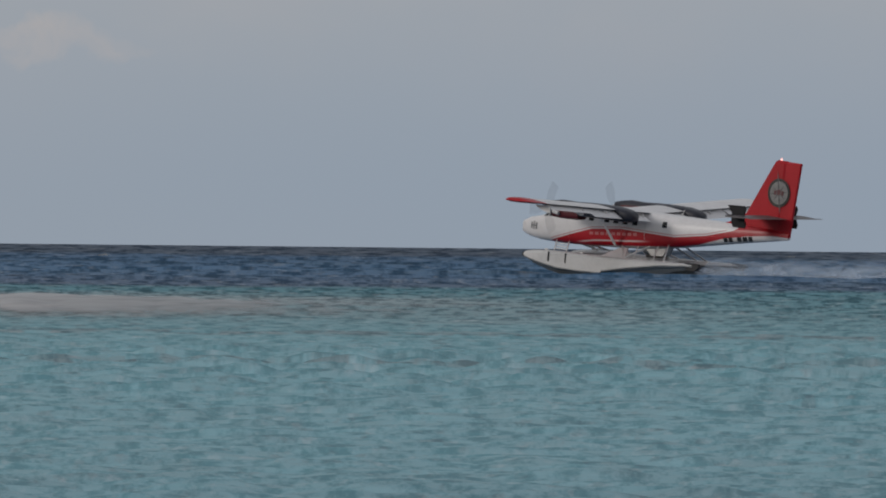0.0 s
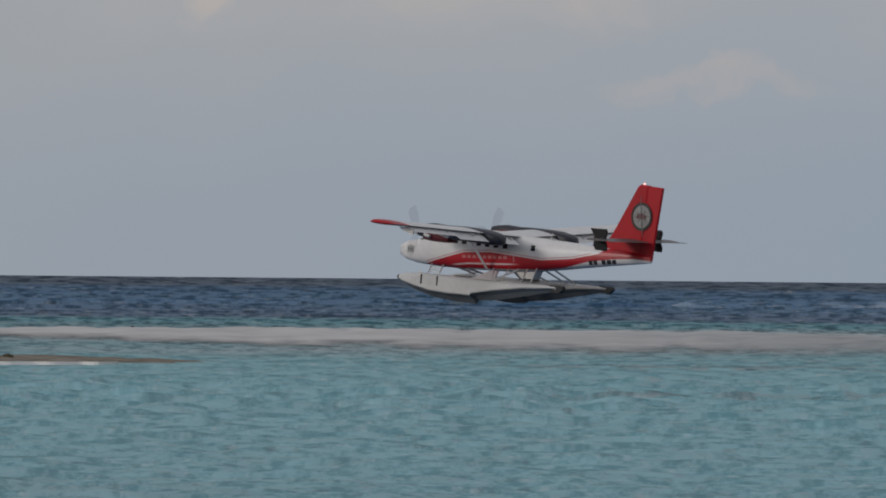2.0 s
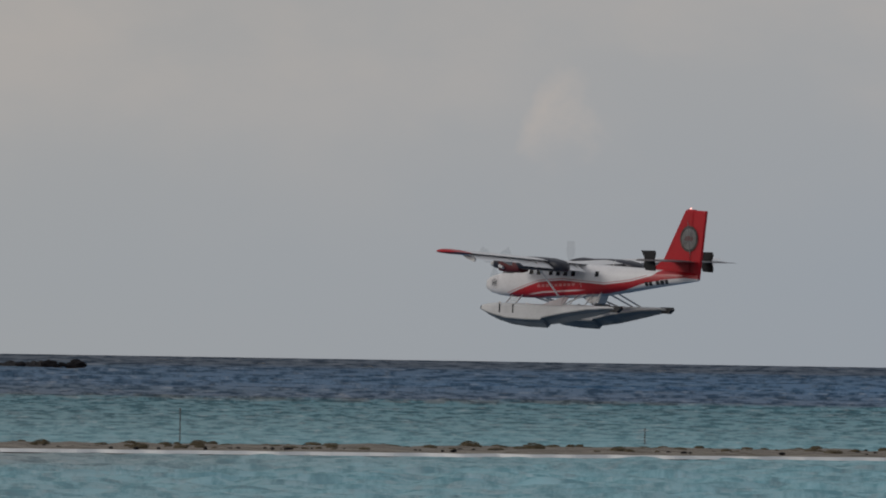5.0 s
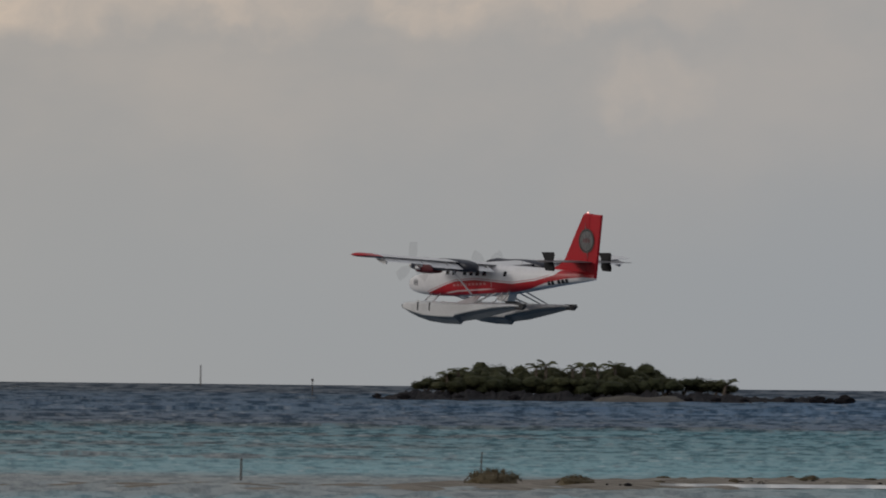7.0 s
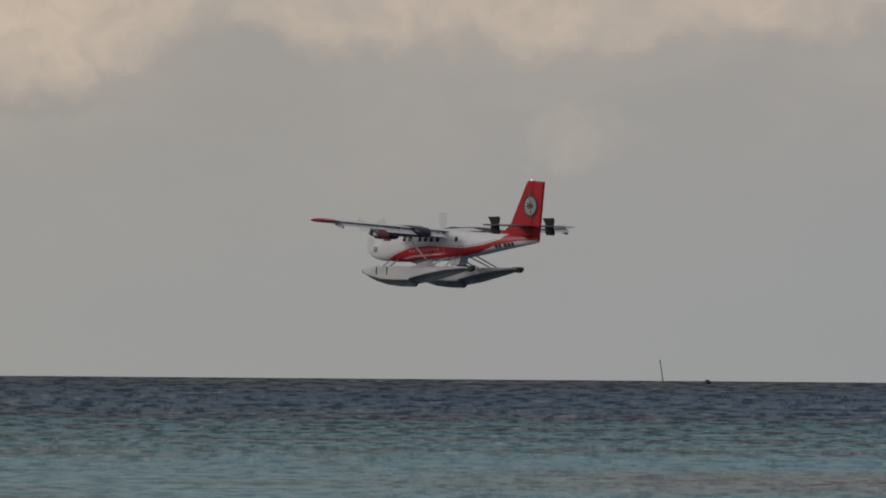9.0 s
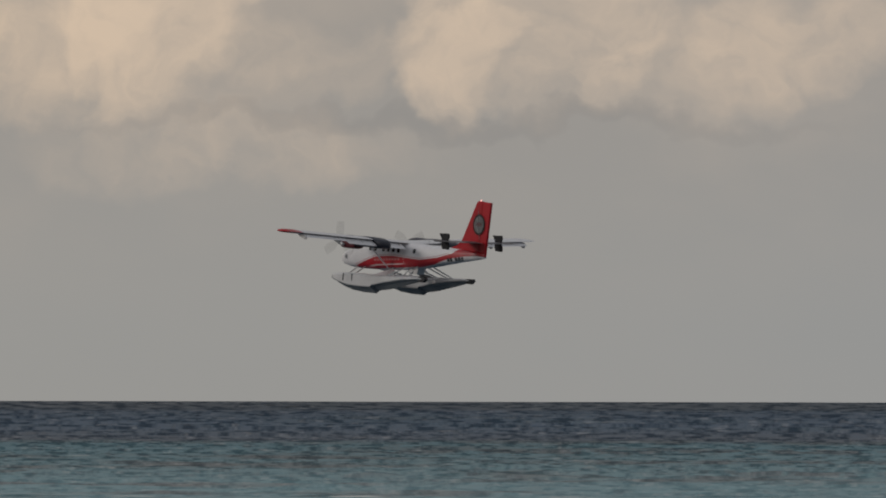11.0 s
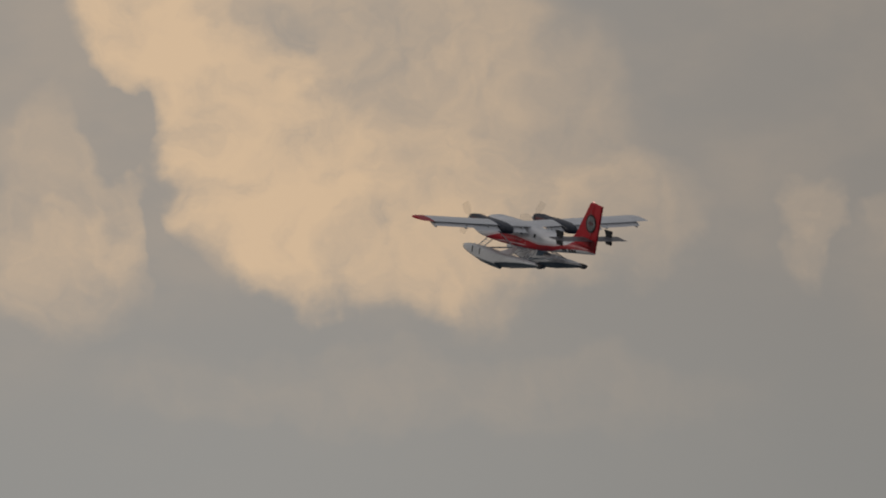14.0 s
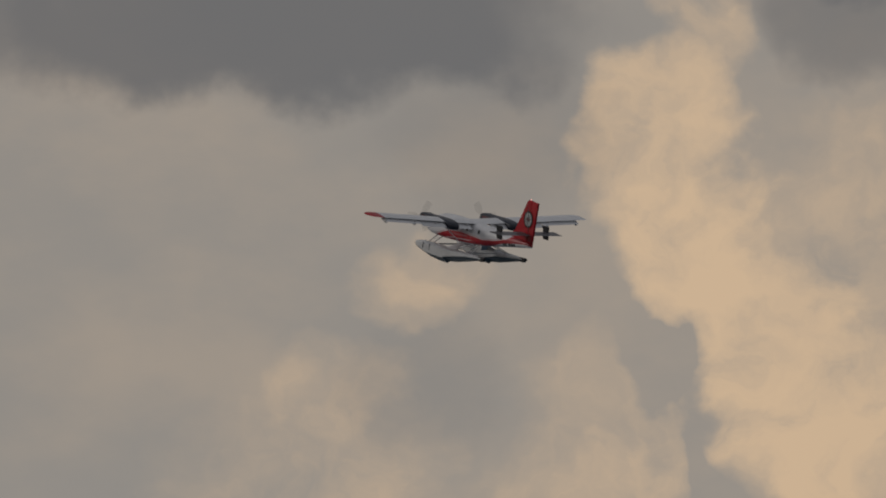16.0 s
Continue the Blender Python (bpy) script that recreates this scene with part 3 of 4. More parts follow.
def make_plane():
    plane = thing("seaplane", "red and white twin-engined seaplane on two long floats", "seaplane")
    body = smooth_by(part("fuselage", loft(fuselage_rings()), LIVERY, plane, "white fuselage with a sweeping red wave"), 50)
    for s in (1, -1):
        for x in (1.42, 0.90, 0.02, -0.50, -1.02, -1.58):
            part("window", skin_patch([(x + 0.14, 0.13), (x - 0.14, 0.14), (x - 0.13, 0.43), (x + 0.13, 0.42)], s), GLASS, body, "dark cabin window")
        part("window", skin_patch([(-3.12, 0.17), (-3.36, 0.17), (-3.36, 0.44), (-3.12, 0.44)], s), GLASS, body, "dark cabin window")
        part("cabin_door", skin_patch([(-2.15, -0.78), (-2.17, -0.78), (-2.17, 0.5), (-2.15, 0.5)], s, 0.008), METAL, body, "door seam")
        part("cockpit_window", skin_patch([(3.45, 0.14), (2.7, 0.14), (2.75, 0.55), (3.15, 0.55)], s), GLASS, body, "dark cockpit side window")
        part("windscreen", skin_patch([(3.86, 0.10), (3.52, 0.12), (3.22, 0.58), (3.38, 0.46)], s), GLASS, body, "dark windscreen pane")
        for x0, z0, x1, z1 in ((4.52, -0.55, 4.44, -0.24), (4.36, -0.58, 4.28, -0.18), (4.2, -0.55, 4.1, -0.24), (4.44, -0.42, 4.2, -0.36)):
            part("nose_mark", skin_patch([(x0, z0), (x1, z0), (x1, z1), (x0, z1)], s, 0.008), INK, body, "grey line of the nose mark")
        for i in range(9):
            x = 0.95 - i * 0.31
            part("letter_bar", skin_patch([(x, -0.52 + 0.02 * i), (x - 0.2, -0.51 + 0.02 * i), (x - 0.2, -0.38 + 0.02 * i), (x, -0.39 + 0.02 * i)], s, 0.008), LETTER, body, "pale lettering bar")
        for x, w in ((-6.42, 0.2), (-6.68, 0.2), (-7.12, 0.22), (-7.40, 0.24), (-7.7, 0.2)):
            part("registration_bar", skin_patch([(x, -0.215 - 0.12 * (x + 6.4)), (x - w, -0.215 - 0.12 * (x - w + 6.4)), (x - w, 0.0 - 0.12 * (x - w + 6.4)), (x, 0.0 - 0.12 * (x + 6.4))], s, 0.008), BLACK, body, "dark marking bar")
    # wing
    wing = part("wing", wing_panel(-9.0, 9.0, WING_LE, CHORD, wing_z(9.0), wing_z(9.0), 0.10), WHITE, plane, "long white wing")
    for v in wing.data.vertices:
        v.co.z += wing_z(v.co.y) - wing_z(9.0)
    bm = bmesh.new()
    for ys in ((-9.0, 0.0), (0.0, 9.0)):
        rings = []
        for k in range(7):
            y = ys[0] + (ys[1] - ys[0]) * k / 6
            rings.append([(WING_LE + x, y, wing_z(y) + h) for x, h in airfoil(CHORD, 0.125)])
        half = loft(rings)
        me = bpy.data.meshes.new("half")
        half.to_mesh(me)
        half.free()
        bm.from_mesh(me)
        bpy.data.meshes.remove(me)
    bm.to_mesh(wing.data)
    bm.free()
    smooth_by(wing, 50)
    for s in (1, -1):
        tip = [[(WING_LE - back + x * k, y * s, wing_z(y) + h * k2) for x, h in airfoil(CHORD, 0.125)]
               for y, back, k, k2 in ((8.95, -0.01, 1.01, 1.03), (9.3, 0.0, 1.0, 1.02), (9.6, 0.07, 0.96, 0.95), (9.8, 0.2, 0.88, 0.75), (9.89, 0.35, 0.78, 0.45), (9.92, 0.5, 0.66, 0.15))]
        smooth_by(part("wing_tip", loft(tip), RED if s > 0 else WHITE, wing, "rounded red wing tip" if s > 0 else "rounded white wing tip"), 50)
        # ailerons and flaps hang a little under the trailing edge on brackets
        for y0, y1 in ((1.0, 2.3), (3.35, 5.6), (5.65, 8.95)):
            smooth_by(part("flap", loft([[(WING_LE - 1.62 + x, y * s, wing_z(y) - 0.03 + h + (0.5 if y0 < 5 else 0.36) * x) for x, h in airfoil(0.74 if y0 < 5 else 0.66, 0.10, 8)] for y in (y0, y1)]), WHITE, wing), 50)
        for y in (1.3, 4.3, 6.2, 8.85):
            smooth_by(part("flap_bracket", loft([[(x, y * s + 0.04 * c, wing_z(y) + z) for c in (-1, 1) for z in ((za, zb) if c < 0 else (zb, za))]
                                                 for x, za, zb in ((-1.45, -0.10, -0.13), (-1.8, -0.10, -0.30), (-2.2, -0.08, -0.42), (-2.3, -0.10, -0.40))]), METAL, wing), 60)
        smooth_by(part("wing_strut", tube([(-0.55, 0.82 * s, -0.92), (-0.85, 3.0 * s, wing_z(3.0) - 0.12)], 0.085, 10, 0.4), WHITE, plane, "white bracing strut"), 60)
        # engines
        y0 = 2.82 * s
        prof = [(2.12, 0.15, 0.68), (2.05, 0.26, 0.68), (1.75, 0.32, 0.69), (1.2, 0.36, 0.72), (0.5, 0.38, 0.75), (0.1, 0.39, 0.76), (-0.5, 0.40, 0.765), (-1.2, 0.40, 0.76), (-2.0, 0.395, 0.73), (-2.6, 0.34, 0.67), (-2.88, 0.24, 0.63), (-2.95, 0.06, 0.62)]

        def ring(x, r, zc, sq, e=0.55):
            wide = 0.92 + 0.5 * min(1.0, max(0.0, (0.7 - x) / 1.6))      # the fairing spreads over the wing
            return [(x, y0 + r * wide * math.copysign(abs(math.cos(a)) ** e, math.cos(a)), zc + r * sq * math.copysign(abs(math.sin(a)) ** e, math.sin(a)))
                    for a in (2 * math.pi * j / 24 for j in range(24))]
        slim = lambda x: 1.02 if x > 0.6 else 0.86
        nac = smooth_by(part("engine_nacelle", loft([ring(x, r, zc - (0.0 if x > 0.6 else 0.03), slim(x)) for x, r, zc in prof]), NAVY, plane, "dark navy engine nacelle"), 50)
        smooth_by(part("cowling", loft([ring(x, r + 0.012, zc - 0.05, 0.95) for x, r, zc in ((1.62, 0.34, 0.64), (1.2, 0.375, 0.63), (0.35, 0.39, 0.64), (0.1, 0.35, 0.64))]), MAROON, nac, "dark maroon lower cowling"), 50)
        smooth_by(part("exhaust", tube([(1.55, y0 + 0.28 * s, 0.56), (1.4, y0 + 0.46 * s, 0.5), (1.1, y0 + 0.5 * s, 0.45)], 0.085, 10), METAL, nac, "exhaust stub"), 60)
    # fin and rudder
    fin = part("fin", upright_panel([(-6.0, 0.66), (-6.7, 0.86), (-7.25, 1.24), (-8.78, 3.84), (-9.35, 3.82), (-9.15, 0.2), (-8.2, 0.3), (-7.2, 0.45)], 0.24), RED, plane, "tall swept red fin")
    rud = part("rudder", upright_panel([(-9.2, 3.80), (-10.12, 3.77), (-9.74, 0.25), (-9.0, 0.22)], 0.17), RED, plane, "red rudder")
    part("beacon", block(-8.95, 0, 3.87, 0.12, 0.07, 0.10, 0.03), beacon_material(), fin, "small glowing red beacon")
    for s in (1, -1):
        def disc(name, r0, r1, mat, lift, label):
            bm = bmesh.new()
            n = 40
            cx, cz = -9.02, 2.32
            a = [bm.verts.new((cx + r0 * math.cos(2 * math.pi * i / n), s * lift, cz + 1.08 * r0 * math.sin(2 * math.pi * i / n))) for i in range(n)]
            b = [bm.verts.new((cx + r1 * math.cos(2 * math.pi * i / n), s * lift, cz + 1.08 * r1 * math.sin(2 * math.pi * i / n))) for i in range(n)]
            for i in range(n):
                bm.faces.new((a[i], a[(i + 1) % n], b[(i + 1) % n], b[i]))
            bmesh.ops.solidify(bm, geom=list(bm.faces), thickness=0.01)
            bmesh.ops.recalc_face_normals(bm, faces=bm.faces)
            return part(name, bm, mat, fin, label)
        disc("emblem_ring", 0.50, 0.62, RINGGREY, 0.135, "dark emblem ring")
        disc("emblem_disc", 0.01, 0.50, EMBLEM, 0.132, "pale grey emblem disc")
        for dx, dz, w, h in ((-0.2, 0.0, 0.13, 0.2), (0.0, 0.03, 0.16, 0.24), (0.2, 0.0, 0.13, 0.2)):
            part("emblem_bar", block(-9.02 + dx, s * 0.142, 2.32 + dz, w, 0.012, h), MAROON, fin, "red bar of the emblem")
        for turn, long_ in ((0, 1.02), (90, 0.5), (45, 0.42), (135, 0.42)):
            tip = [(long_, 0), (0, 0.055), (-long_, 0), (0, -0.055)]
            c, d = math.cos(radians(turn + 82)), math.sin(radians(turn + 82))
            part("emblem_needle", loft([[(-9.02 + a * c - e * d, s * y, 2.32 + a * d + e * c) for a, e in tip] for y in (0.137, 0.147)]), INK, fin, "dark compass needle")
    # tailplane with its two small fins
    tail = smooth_by(part("tailplane", loft([[(-7.95 + x, y, 1.14 + h) for x, h in airfoil(1.5 - 0.1 * abs(y), 0.09, 10)] for y in (-2.9, -1.5, 0, 1.5, 2.9)]), TAILSHADE, plane, "tailplane in a grey darkened for shade"), 50)
    for s in (1, -1):
        out = [(-7.62, 1.64), (-8.55, 1.66), (-8.62, 1.5), (-8.52, 1.15), (-8.66, 0.8), (-8.62, 0.62), (-7.98, 0.64), (-7.86, 0.85), (-7.86, 1.3)]
        f = part("finlet", loft([[(x, s * 2.15 + y, z) for x, z in out] for y in (-0.04, 0.04)]), BLACKPAINT, tail, "black auxiliary fin")
        smooth_by(part("elevator", loft([[(-9.3 + x + 0.02 * abs(y), y * s, 1.14 + h) for x, h in airfoil(0.38, 0.1, 6)] for y in (0.2, 2.85)]), TAILSHADE, tail), 50)
    # floats
    FL = [(3.86, -1.72, -1.66, 0.06), (3.72, -1.86, -1.58, 0.2), (3.3, -2.06, -1.50, 0.36), (2.6, -2.28, -1.44, 0.48), (1.6, -2.48, -1.42, 0.55), (0.4, -2.57, -1.42, 0.58),
          (-0.95, -2.58, -1.42, 0.58), (-1.0, -2.42, -1.42, 0.58), (-2.4, -2.24, -1.40, 0.54), (-4.0, -1.92, -1.37, 0.44), (-5.3, -1.64, -1.35, 0.28), (-5.75, -1.55, -1.36, 0.16)]
    for s in (1, -1):
        y0 = 1.93 * s
        climb_of = lerp([(-5.75, 0.8), (-4.0, 0.72), (-2.4, 0.56), (-1.0, 0.38), (1.6, 0.34), (3.86, 0.4)])
        chine = lambda x, kz, tz: kz + (tz - kz) * climb_of(x)
        top = smooth_by(part("float", loft([[(x, y0 - w, chine(x, k, t)), (x, y0 - w * 0.98, t - 0.10), (x, y0 - w * 0.8, t), (x, y0 - w * 0.3, t + 0.04), (x, y0 + w * 0.3, t + 0.04),
                                              (x, y0 + w * 0.8, t), (x, y0 + w * 0.98, t - 0.10), (x, y0 + w, chine(x, k, t))] for x, k, t, w in FL]), FLOAT, plane, "long white float"), 35)
        part("float_bottom", loft([[(x, y0 - w - 0.02, chine(x, k, t) + 0.01), (x, y0 - w - 0.02, chine(x, k, t) - 0.04), (x, y0 - w * 0.5, chine(x, k, t) * 0.55 + k * 0.45), (x, y0, k),
                                    (x, y0 + w * 0.5, chine(x, k, t) * 0.55 + k * 0.45), (x, y0 + w + 0.02, chine(x, k, t) - 0.04), (x, y0 + w + 0.02, chine(x, k, t) + 0.01)] for x, k, t, w in FL]), BOTTOM, top, "V-shaped planing bottom, grey for underside shade")
        part("bow_bumper", block(3.88, y0, -1.70, 0.10, 0.2, 0.2, 0.04), BLACK, top, "black rubber bow bumper")
        part("water_rudder", loft([[(x, y0 + y, z) for x, z in ((-5.35, -1.30), (-6.05, -1.28), (-6.15, -1.42), (-5.9, -1.62), (-5.45, -1.60))] for y in (-0.13, 0.13)]), BLACK, top, "black water rudder")
        for x in (2.1, 1.1):
            part("deck_stripe", block(x, y0 + s * 0.555 * (0.94 if x > 2 else 1), -1.66, 0.07, 0.06, 0.46, 0.01), BLACK, top, "dark vertical strap")
        for x in (2.6, 0.6, -2.6):
            part("cleat", block(x, y0, -1.37, 0.18, 0.06, 0.08, 0.02), METAL, top)
        # struts from the fuselage to the float
        fair = [(-0.85, -0.96), (-1.2, -0.96), (-1.9, -1.38), (-0.5, -1.38)]
        part("strut_fairing", loft([[(x + dx, s * (0.74 + (1.9 - 0.74) * ((-0.96 - z) / 0.42)) + y, z) for (x, z), dx in zip(fair, (0, 0, 0, 0))] for y in (-0.06, 0.06)]), WHITE, plane, "white main strut fairing")
        for xa, xb in ((2.95, 2.2), (2.25, 1.5), (-0.8, -1.7), (-1.7, -2.3), (-2.35, -1.75), (-2.85, -3.4), (-3.4, -4.0)):
            za = station(xa)[0] + 0.12
            smooth_by(part("float_strut", tube([(xa, 0.62 * s, za), (xb, 1.86 * s, -1.38)], 0.05, 8, 0.6), METAL, plane, "grey float strut"), 60)
        for k in (0.3, 0.55, 0.8):
            a, b = Vector((2.95, 0.62 * s, -0.95)).lerp(Vector((2.2, 1.86 * s, -1.38)), k), Vector((2.25, 0.62 * s, -0.98)).lerp(Vector((1.5, 1.86 * s, -1.38)), k)
            part("ladder_rung", tube([a, b], 0.025, 6), METAL, plane)
    for x in (1.6, -2.6):
        part("spreader_bar", tube([(x, -1.9, -1.48), (x, 1.9, -1.48)], 0.055, 8), METAL, plane, "bar between the floats")
    part("antenna", tube([(-3.6, 0, 0.74), (-3.75, 0, 1.05)], 0.02, 6), METAL, body)
    part("belly_fairing", loft([[(x, y, z) for x, z in ((-1.9, -0.9), (-3.1, -0.78), (-2.9, -1.2), (-2.2, -1.22))] for y in (-0.3, 0.3)]), METAL, body, "grey belly fairing")
    return plane


def beacon_material():
    m = bpy.data.materials.new("beacon_glow")
    n = Net(m)
    e = n.add("ShaderNodeEmission")
    n.put(e.inputs[0], (1.0, 0.45, 0.4, 1))
    n.put(e.inputs[1], 2.2)
    out = n.add("ShaderNodeOutputMaterial")
    n.put(out.inputs[0], e.outputs[0])
    return m


def blur_material():
    """A turning blade, seen as a faint grey fan."""
    m = bpy.data.materials.new("turning_blade")
    n = Net(m)
    o = n.add("ShaderNodeTexCoord").outputs["Object"]
    d = n.add("ShaderNodeBsdfPrincipled")
    n.put(d.inputs["Base Color"], n.mix(n.noise(o, 3.0), (0.10, 0.09, 0.09), (0.2, 0.18, 0.17)))
    n.put(d.inputs["Alpha"], 0.075)
    out = n.add("ShaderNodeOutputMaterial")
    n.put(out.inputs[0], d.outputs[0])
    return m


def make_propeller(parent, side, mat):
    prop = part("propeller", loft([[(x, r * math.cos(a), r * math.sin(a)) for a in (2 * math.pi * j / 14 for j in range(14))]
                                   for x, r in ((0.0, 0.2), (0.12, 0.18), (0.26, 0.11), (0.34, 0.02))]), METAL, parent, "turning three-bladed propeller")
    smooth_by(prop, 60)
    for k in range(3):
        rings = []
        for i in range(7):
            r = 0.18 + 1.12 * i / 6
            half = radians(26) * (0.5 + 0.5 * math.sin(math.pi * min(1, 0.25 + i / 7)))
            pts = []
            for x in (0.05, 0.09):
                arc = [2 * math.pi * k / 3 + half * (j / 3 - 1) for j in range(7)]
                pts += [(x, r * math.sin(a), r * math.cos(a)) for a in (arc if x < 0.07 else arc[::-1])]
            rings.append(pts)
        part("blade", loft(rings), mat, prop, "blade blurred by its turning")
    return prop


seaplane = make_plane()
BLUR = blur_material()
propellers = [make_propeller(seaplane, s, BLUR) for s in (1, -1)]


# ---------------------------------------------------------------- the islet
def islet_ground():
    bm = bmesh.new()
    cols, rows = 220, 14
    top = lerp([(0, 0.25), (0.05, 0.8), (0.2, 1.05), (0.45, 1.05), (0.58, 1.0), (0.7, 0.95), (0.78, 0.72), (0.85, 0.62), (0.92, 0.6), (1, 0.2)])
    grid = []
    for i in range(cols + 1):
        s = i / cols
        az = -0.95 - 2.72 * s
        line = []
        for j in range(rows + 1):
            k = j / rows
            r = 826 + 46 * k + 10 * s + 3 * noise.noise((s * 12, k * 2, 1.0))
            hump = min(1, 0.15 + 3.2 * k, 4 * (1 - k)) * (0.72 + 0.28 * min(1, max(0, 3 * k - 0.6))) * min(1, 12 * s, 12 * (1 - s))
            rough = 0.75 + 0.45 * noise.noise((s * 30, k * 4, 2.0)) + 0.35 * noise.noise((s * 110, k * 9, 5.0))
            line.append(bm.verts.new(at(az, r, -0.25 + (top(s) + 0.25) * hump * rough)))
        grid.append(line)
    for p, q in zip(grid, grid[1:]):
        for j in range(rows):
            bm.faces.new((p[j], p[j + 1], q[j + 1], q[j]))
    bmesh.ops.recalc_face_normals(bm, faces=bm.faces)
    return tagged(part("islet", bm, ROCK), "low dark coral rock ledge of a small islet", "islet", kind="structure")


def bush(place, width, height, seed):
    """A rounded shrub: short forked trunk and a ragged crown of many leaves."""
    rnd = random.Random(seed)
    b = thing("shrub", "dense dark green shrub on the rocky islet", "shrub", "shrubs on the islet")
    b.location = place
    bm = bmesh.new()
    for k in range(4):
        a = rnd.uniform(0, 6.28)
        tip = Vector((math.cos(a) * width * 0.3, math.sin(a) * width * 0.2, height * rnd.uniform(0.5, 0.75)))
        limb = tube([(0, 0, -0.3), tip * 0.5 + Vector((0.05, 0, 0.1)), tip], [0.12, 0.07, 0.03], 6)
        me = bpy.data.meshes.new("limb")
        limb.to_mesh(me)
        limb.free()
        bm.from_mesh(me)
        bpy.data.meshes.remove(me)
    part("trunk", bm, BARK, b)
    bm = bmesh.new()
    lobes = [(rnd.uniform(-0.36, 0.36) * width, rnd.uniform(-0.3, 0.3) * width, rnd.uniform(0.3, 0.72) * height, rnd.uniform(0.24, 0.4)) for _ in range(11)]
    for lx, ly, lz, lr in lobes:
        core = Matrix.Translation((lx, ly, lz)) @ Matrix.Diagonal((lr * width * 0.5, lr * width * 0.5, lr * height * 0.72, 1))
        for v in bmesh.ops.create_icosphere(bm, subdivisions=2, radius=1, matrix=core)["verts"]:
            v.co += (v.co - Vector((lx, ly, lz))) * 0.5 * noise.noise(v.co * 2.1 + Vector((seed, 0, 0)))
    for _ in range(1500):
        lx, ly, lz, lr = rnd.choice(lobes)
        d = Vector((rnd.gauss(0, 1), rnd.gauss(0, 1), rnd.gauss(0, 1))).normalized()
        c = Vector((lx + d.x * lr * width * 0.6, ly + d.y * lr * width * 0.6, max(0.1, lz + d.z * lr * height * 0.85))) * 1.0
        c += Vector((rnd.gauss(0, 0.06), rnd.gauss(0, 0.06), rnd.gauss(0, 0.06)))
        s = rnd.uniform(0.05, 0.10)
        u = Vector((rnd.gauss(0, 1), rnd.gauss(0, 1), rnd.gauss(0, 0.6))).normalized()
        w = u.cross(d + Vector((0.01, 0.3, 0.4))).normalized()
        vs = [bm.verts.new(c + u * s * a + w * s * 0.6 * e) for a, e in ((-1, 0), (0, -1), (1.1, 0), (0, 1))]
        bm.faces.new(vs)
    part("crown", bm, LEAF, b)
    return b


def palm(place, height, seed):
    rnd = random.Random(seed)
    p = thing("palm", "young coconut palm rising over the islet's shrubs", "palm tree", "palms on the islet")
    p.location = place
    lean = rnd.uniform(-0.3, 0.3)
    part("trunk", tube([(0, 0, -0.3), (lean * 0.4, 0, height * 0.5), (lean, 0, height)], [0.14, 0.11, 0.09], 8), BARK, p)
    for k in range(9):
        a = 2 * math.pi * k / 9 + rnd.uniform(-0.2, 0.2)
        out = Vector((math.cos(a), math.sin(a), 0))
        up = rnd.uniform(0.35, 1.0)
        spine = [Vector((lean, 0, height)) + out * (0.85 * u) + Vector((0, 0, up * 1.1 * u - 0.6 * u * u)) for u in (0, 0.25, 0.5, 0.75, 1.0)]
        bm = bmesh.new()
        across = Vector((-out.y, out.x, 0))
        for i in range(14):
            u = 0.12 + 0.86 * i / 13
            c = spine[min(3, int(u * 4))].lerp(spine[min(4, int(u * 4) + 1)], (u * 4) % 1)
            for s in (1, -1):
                tip = c + across * s * 0.24 * math.sin(math.pi * (0.15 + 0.8 * u)) + out * 0.12 + Vector((0, 0, -0.14))
                vs = [bm.verts.new(q) for q in (c - out * 0.06, c + out * 0.06, tip)]
                bm.faces.new(vs)
        part("frond", bm, PALM, p)
    return p


def boulder(place, size, seed):
    bm = bmesh.new()
    bmesh.ops.create_icosphere(bm, subdivisions=3, radius=1)
    for v in bm.verts:
        v.co *= 0.8 + 0.35 * noise.noise(v.co * 1.4 + Vector((seed, 0, 0))) + 0.15 * noise.noise(v.co * 4 + Vector((0, seed, 0)))
        v.co.x, v.co.y, v.co.z = v.co.x * size * 1.4, v.co.y * size, max(-0.4, v.co.z) * size * 0.8
    ob = part("boulder", bm, ROCK)
    ob.location = place
    return tagged(ob, "dark weathered coral boulder at the water's edge", "boulder", "boulders on the islet")


islet_ground()
bank("islet_beach", "grey-brown sand between the islet's rocks", -2.78, -2.2, lerp([(0, 829), (1, 827)]), lerp([(0, 848), (1, 846)]), 0.62, ISLESAND, 21, 6, category="sand")
# bearing, height of the shrub's top, width
SHRUBS = [(-1.33, 1.0, 1.8), (-1.42, 1.9, 2.6), (-1.52, 2.3, 2.6), (-1.60, 2.9, 3.0), (-1.70, 3.2, 3.2), (-1.80, 3.1, 3.0), (-1.90, 2.6, 2.8), (-2.00, 2.8, 3.0),
          (-2.10, 2.7, 3.0), (-2.20, 2.8, 2.8), (-2.30, 2.8, 3.0), (-2.40, 3.1, 3.0), (-2.48, 3.4, 2.8), (-2.54, 3.1, 2.4), (-2.63, 1.9, 2.4), (-2.73, 1.7, 2.4), (-2.82, 1.8, 2.2),
          (-2.90, 1.4, 2.0), (-2.97, 0.9, 1.4)]
for i, (az, h, w) in enumerate(SHRUBS):
    bush(at(az + 0.01, 861 + 3 * math.sin(i * 2.1), 0.85), w * 1.3, h * 0.72, 40 + i)
    if h > 2:
        bush(at(az + 0.05, 852 + math.cos(i), 0.45), w * 1.4, h * 0.58, 90 + i)
